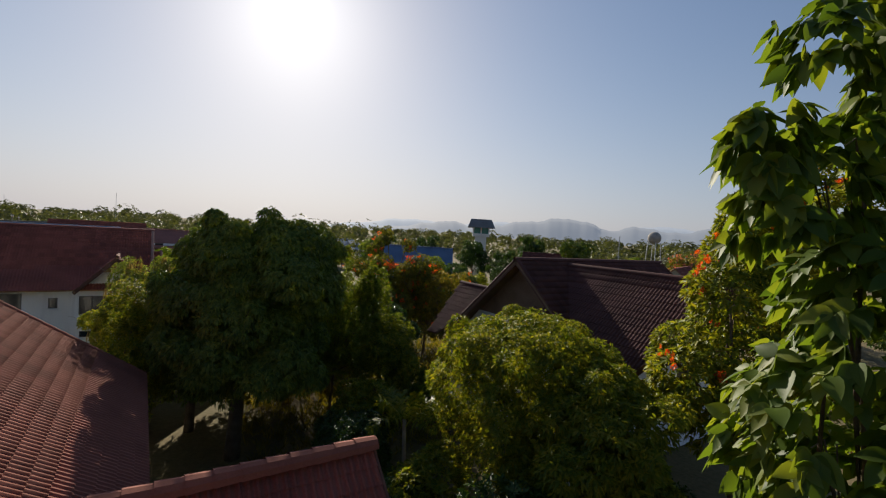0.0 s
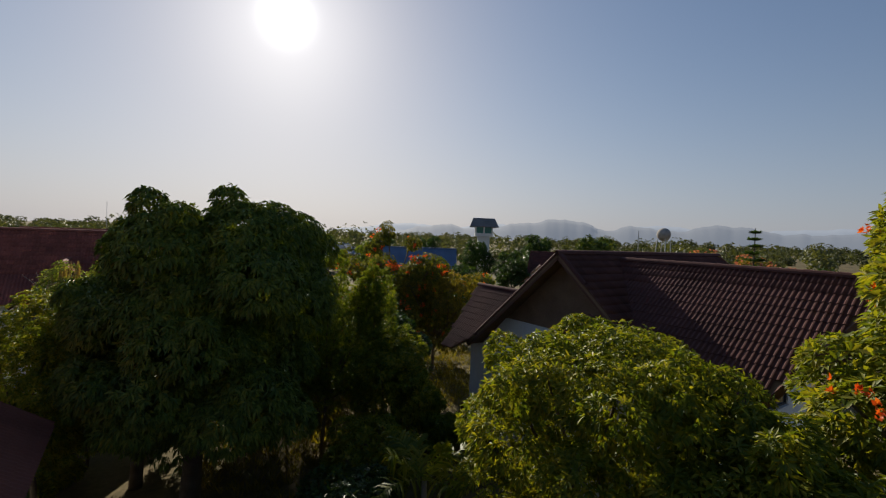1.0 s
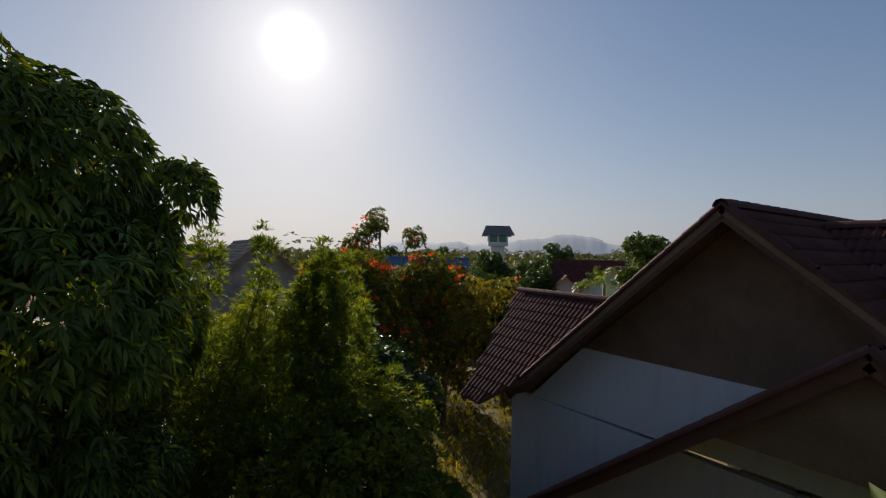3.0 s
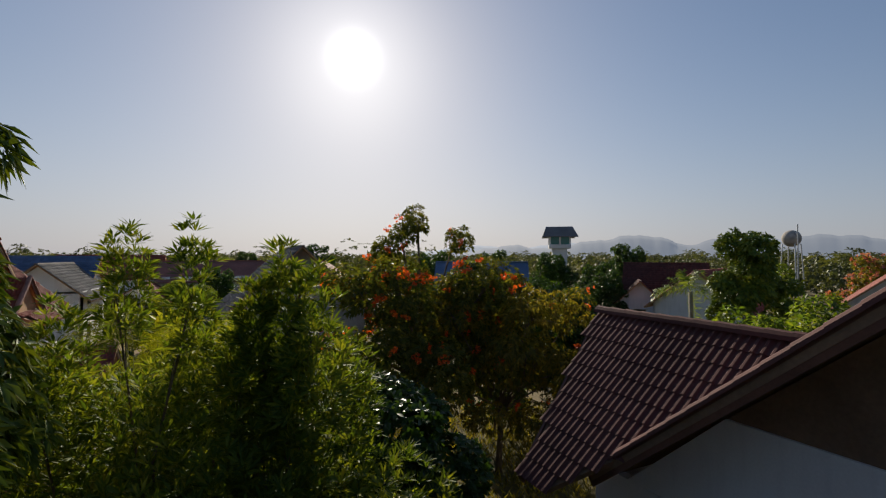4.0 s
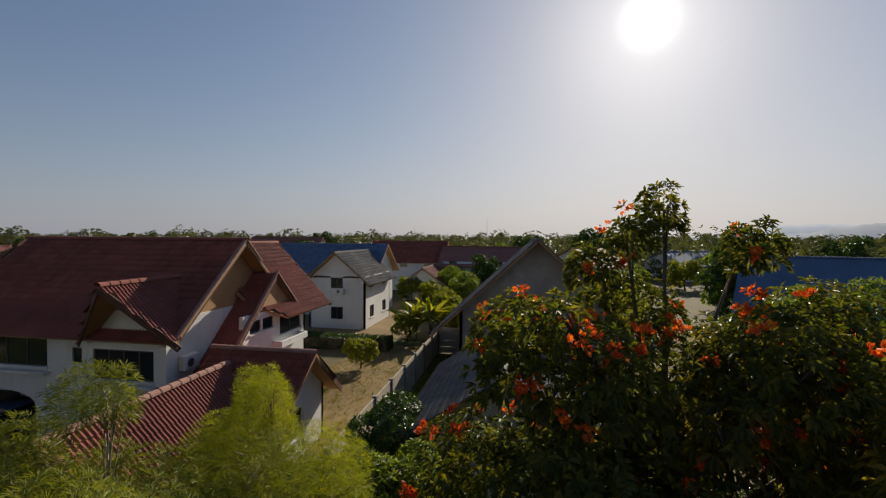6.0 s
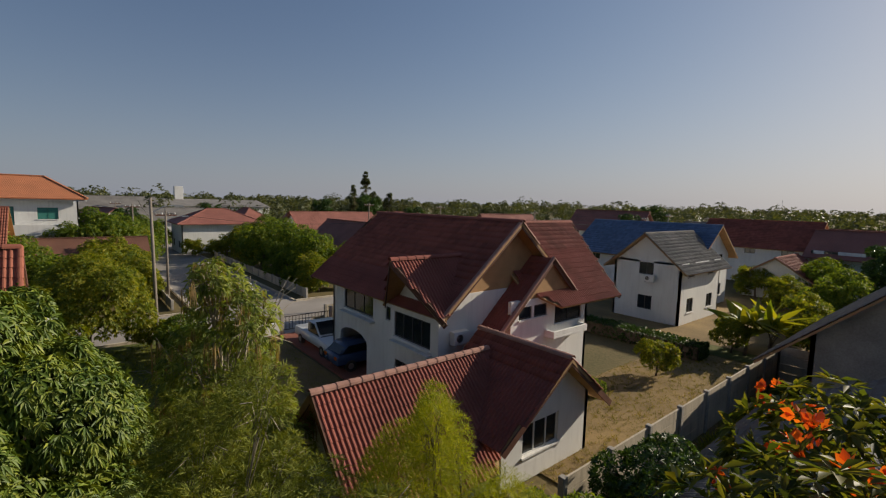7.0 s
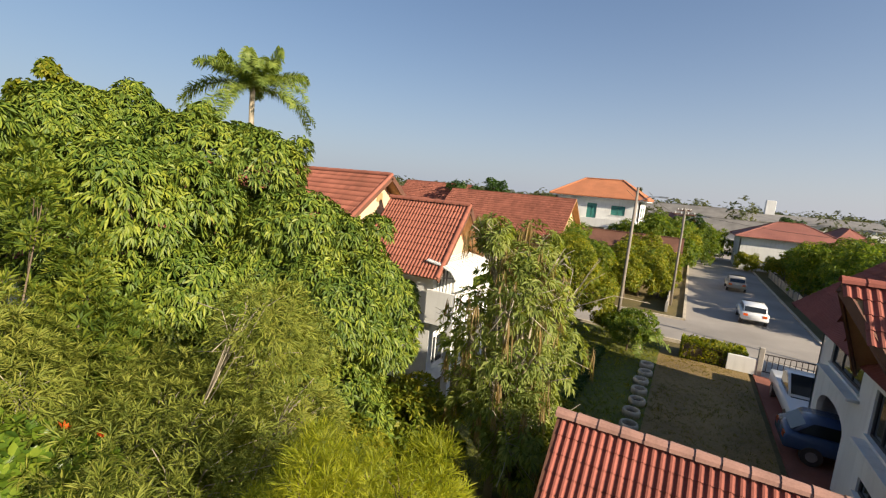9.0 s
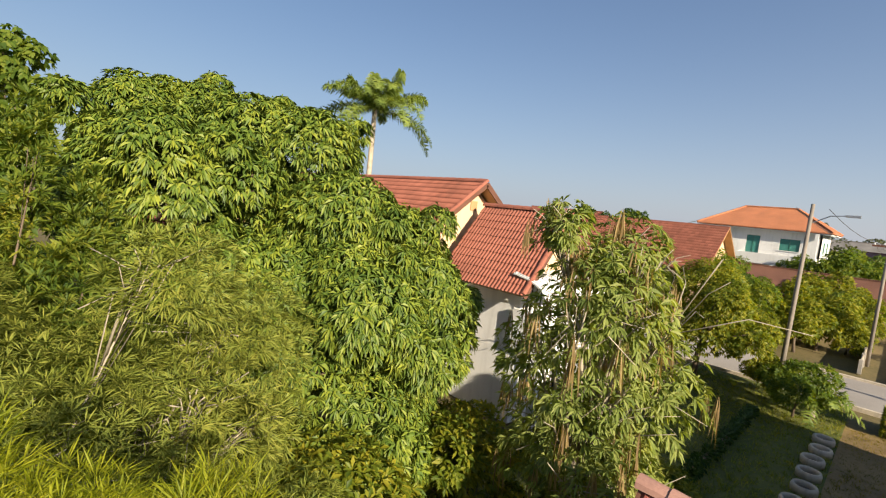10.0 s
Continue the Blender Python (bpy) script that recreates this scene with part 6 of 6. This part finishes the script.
def car(at, turn, paint, label, pickup=False):
    """A parked car: lofted body, glazed cabin, wheels, lamps."""
    c = thing("car", at, label, "car", "parked cars", turn=turn)
    L, W = (5.1, 1.8) if pickup else (4.2, 1.72)
    if pickup:
        prof = [(-2.55, 0.45), (-2.55, 0.98), (-0.75, 1.0), (-0.7, 1.02), (1.0, 1.02), (2.3, 0.92), (2.55, 0.7), (2.55, 0.42)]
        cab = [(-0.72, 1.02), (-0.6, 1.72), (0.35, 1.74), (1.1, 1.02)]
    else:
        prof = [(-2.1, 0.42), (-2.1, 0.85), (-1.95, 0.98), (0.9, 0.98), (1.9, 0.82), (2.1, 0.66), (2.1, 0.40)]
        cab = [(-1.9, 0.98), (-1.45, 1.44), (0.1, 1.47), (1.0, 0.98)]
    bm = prism(bmesh.new(), [(x, -W / 2, z) for x, z in prof] , (0, W, 0))
    part("body", bm, paint, c, bevel=0.06, smooth=True)
    bm = prism(bmesh.new(), [(x, -W / 2 + 0.12, z) for x, z in cab], (0, W - 0.24, 0))
    part("cabin", bm, paint, c, bevel=0.05, smooth=True)
    for s in (-1, 1):
        inner = [(x * 0.9 + sum(p[0] for p in cab) / 4 * 0.1, z * 0.86 + 1.22 * 0.14) for x, z in cab]
        bm = prism(bmesh.new(), [(x, s * (W / 2 - 0.118), z) for x, z in inner], (0, s * 0.01, 0))
        part("side_window", bm, GLASS, c)
    for a, b in ((cab[0], cab[1]), (cab[2], cab[3])):
        o = -0.012 if a is cab[0] else 0.012
        bm = prism(bmesh.new(), [(a[0] + o, -W / 2 + 0.2, a[1] + 0.05), (a[0] + o, W / 2 - 0.2, a[1] + 0.05), (b[0] + o, W / 2 - 0.2, b[1] - 0.04), (b[0] + o, -W / 2 + 0.2, b[1] - 0.04)], (o, 0, 0))
        part("windscreen", bm, GLASS, c)
    for x in (-L * 0.31, L * 0.31):
        for y in (-W / 2 + 0.08, W / 2 - 0.08):
            bm = bmesh.new()
            bmesh.ops.create_cone(bm, cap_ends=True, segments=18, radius1=0.32, radius2=0.32, depth=0.2, matrix=pose(x, y, 0.32, 90))
            w = part("wheel", bm, FRAME, c, smooth=False)
            bm = bmesh.new()
            bmesh.ops.create_cone(bm, cap_ends=True, segments=12, radius1=0.19, radius2=0.17, depth=0.22, matrix=pose(x, y, 0.32, 90))
            part("rim", bm, METAL, w)
    for y in (-0.6, 0.6):
        part("headlight", box(bmesh.new(), L / 2 - 0.12, y - 0.17, 0.62, L / 2 + 0.01, y + 0.17, 0.76), FRAME_WHITE, c)
        part("tail_light", box(bmesh.new(), -L / 2 - 0.01, y - 0.14, 0.7, -L / 2 + 0.08, y + 0.14, 0.88), FLOWER, c)
    return c


PAINT_WHITE = plain("white car paint", (0.72, 0.73, 0.74), 0.25)
PAINT_BEIGE = plain("beige car paint", (0.42, 0.37, 0.30), 0.3)
PAINT_BLUE = plain("dark blue car paint", (0.05, 0.08, 0.16), 0.25)
car((-28.6, 35.6, 0.02), 180, PAINT_WHITE, "white hatchback parked on the street")
car((-44.0, 35.6, 0.02), 180, PAINT_BEIGE, "beige saloon parked further down the street")
car((-10.2, 35.7, 0.05), 0, PAINT_WHITE, "white pickup truck on the driveway", True)
car((-6.4, 36.4, 0.05), 90, PAINT_BLUE, "dark blue car under the carport")

ring_mesh = None
for i in range(8):
    x = -11.6 + 1.22 * i
    t = thing("planter_ring", (x, 29.6 + 0.05 * math.sin(i * 2.1), 0), "white-painted concrete ring set in the lawn", "planter", "row of concrete rings", turn=37 * i)
    if ring_mesh is None:
        bm = bmesh.new()
        n = 20
        prof = [(0.24, 0.0), (0.33, 0.0), (0.34, 0.18), (0.31, 0.25), (0.26, 0.25), (0.24, 0.2)]
        rings = [[bm.verts.new((r * math.cos(math.tau * k / n), r * math.sin(math.tau * k / n), z)) for r, z in prof] for k in range(n)]
        for k in range(n):
            for j in range(len(prof)):
                bm.faces.new((rings[k][j], rings[(k + 1) % n][j], rings[(k + 1) % n][(j + 1) % len(prof)], rings[k][(j + 1) % len(prof)]))
        part("ring", bm, CREAM, t, smooth=True)
        ring_mesh = t.children[0].data
        bm = bmesh.new()
        bmesh.ops.create_circle(bm, cap_ends=True, segments=20, radius=0.245, matrix=pose(0, 0, 0.1))
        part("soil", bm, BARK, t)
        soil_mesh = t.children[1].data
    else:
        piece("ring", ring_mesh, t)
        piece("soil", soil_mesh, t)


def hedge(name, x0, y0, x1, y1, h, mat, label, seed, density=60):
    rng = np.random.default_rng(seed)
    n = int(((x1 - x0) * (y1 - y0) + (x1 - x0 + y1 - y0) * h * 2) * density)
    p = np.stack([rng.uniform(x0, x1, n), rng.uniform(y0, y1, n), rng.uniform(0.05, h, n)], 1)
    top = rng.random(n) < 0.5
    p[top, 2] = h + rng.normal(0, 0.05, top.sum())
    face = ~top
    s = rng.integers(0, 4, n)
    p[face & (s == 0), 0] = x0
    p[face & (s == 1), 0] = x1
    p[face & (s == 2), 1] = y0
    p[face & (s == 3), 1] = y1
    d = p - np.array([(x0 + x1) / 2, (y0 + y1) / 2, h * 0.3])
    d /= np.linalg.norm(d, axis=1)[:, None]
    v, f = blades(p, d, rng, 6, 0.13, 0.06, 0.2, 1.0)
    t = thing(name, ((x0 + x1) / 2, (y0 + y1) / 2, 0), label, "hedge")
    v = v - np.array([(x0 + x1) / 2, (y0 + y1) / 2, 0])
    piece("leaves", quick_mesh("leaves", v, f, mat), t)
    part("core", box(bmesh.new(), -(x1 - x0) / 2 + 0.1, -(y1 - y0) / 2 + 0.1, 0, (x1 - x0) / 2 - 0.1, (y1 - y0) / 2 - 0.1, h - 0.1), BARK, t)


hedge("hedge", -16.0, 31.1, -14.7, 34.0, 0.95, YOUNG, "clipped yellow-green hedge at the lawn's end", 1, 90)
hedge("hedge", -12.0, 27.1, 1.0, 27.4, 0.35, DARK, "low dark hedge edging the lawn", 2, 60)
hedge("hedge", -6.0, 53.0, 5.0, 54.4, 0.9, DARK, "dark clipped hedge across the lawn", 3, 60)
hedge("hedge", -3.0, 43.0, 4.2, 43.9, 0.0 + 0.6, BROAD, "low green hedge by the villa", 4, 60)


def weeds(name, x0, y0, x1, y1, n, label, seed, mat, length=0.3):
    rng = np.random.default_rng(seed)
    p = np.stack([rng.uniform(x0, x1, n), rng.uniform(y0, y1, n), np.zeros(n) - 0.03], 1)
    ax = np.tile(np.array([[0, 0, 1.0]]), (n, 1))
    v, f = blades(p, ax, rng, 9, length, length * 0.09, 0.05, 0.75, vary=0.6)
    tagged(new(name, quick_mesh(name, v, f, mat)), label, "grass", kind="stuff")


weeds("grass", 6.0, 16.0, 26.0, 35.0, 4200, "rough grass and weeds in the neglected garden", 1, DRY, 0.34)
weeds("grass", 2.6, 36.0, 8.7, 55.0, 3200, "short dry grass on the brown lawn", 2, DRY, 0.12)
weeds("grass", -17.0, 23.2, 2.0, 30.0, 5200, "short green grass on the shaded lawn", 3, YOUNG, 0.13)
weeds("grass", 9.2, 34.0, 12.0, 52.0, 2600, "green weeds along the garden wall", 4, YOUNG, 0.3)
weeds("grass", -14.5, 30.1, -1.6, 34.1, 2200, "short dry grass on the brown lawn", 5, DRY, 0.1)

# gate and its low wall at the drive's end
gate = thing("gate", (-14.6, 34.6, 0), "low sliding gate of dark bars beside a white gate wall", "gate")
part("gate_wall", box(bmesh.new(), -0.1, -1.4, 0, 0.1, -0.1, 0.85), WHITE, gate, bevel=0.02)
part("gate_post", box(bmesh.new(), -0.12, -0.1, 0, 0.12, 0.14, 1.5), CONCRETE, gate, bevel=0.02)
part("gate_post", box(bmesh.new(), -0.12, 3.5, 0, 0.12, 3.74, 1.5), CONCRETE, gate, bevel=0.02)
for z in (0.25, 1.15):
    part("rail", box(bmesh.new(), -0.03, 0.16, z, 0.03, 3.48, z + 0.05), FRAME, gate)
for i in range(14):
    y = 0.3 + i * 0.235
    part("bar", box(bmesh.new(), -0.015, y - 0.015, 0.3, 0.015, y + 0.015, 1.15), FRAME, gate)

# far structures on the horizon
dome = thing("radar_dome", (102.9, 60.6, 0), "white radar dome on a lattice mast", "dome")
bm = bmesh.new()
bmesh.ops.create_uvsphere(bm, u_segments=18, v_segments=12, radius=1.5, matrix=pose(0, 0, 11.4))
part("dome", bm, CONCRETE, dome, smooth=True)
bm = bmesh.new()
for x, y in ((-1, -1), (1, -1), (1, 1), (-1, 1)):
    beam(bm, (x * 1.4, y * 1.4, 0), (x, y, 10.4), 0.16, 0.16)
part("lattice", bm, METAL, dome)
for at, h, label in (((-14.5, 400.0, 0), 24, "thin radio mast on the horizon"), ((-60.0, 330.0, 0), 16, "thin radio mast on the horizon"), ((53.0, 35.0, 0), 10.6, "thin lattice mast behind the roofs")):
    mast = thing("radio_mast", at, label, "mast", "radio masts")
    bm = bmesh.new()
    tube(bm, [(0, 0, 0), (0, 0, h * 0.5), (0, 0, h)], h * 0.008, h * 0.004, 6)
    part("shaft", bm, METAL, mast)
    for z in (0.75, 0.85, 0.93):
        part("crossbar", box(bmesh.new(), -0.3, -0.03, h * z, 0.3, 0.03, h * z + 0.05), METAL, mast)
fac = thing("factory", (-150.0, 52.0, 0), "white factory block with a short stack", "factory")
part("hall", box(bmesh.new(), -14, -22, 0, 14, 22, 6.5), WHITE, fac, bevel=0.1)
part("roof", prism(bmesh.new(), [(-14.5, -22.5, 6.5), (14.5, -22.5, 6.5), (0, -22.5, 8.6)], (0, 45, 0)), ROOF_GREY, fac)
part("stack", box(bmesh.new(), -1.2, -3, 0, 1.2, -0.6, 12.5), WHITE, fac, bevel=0.05)
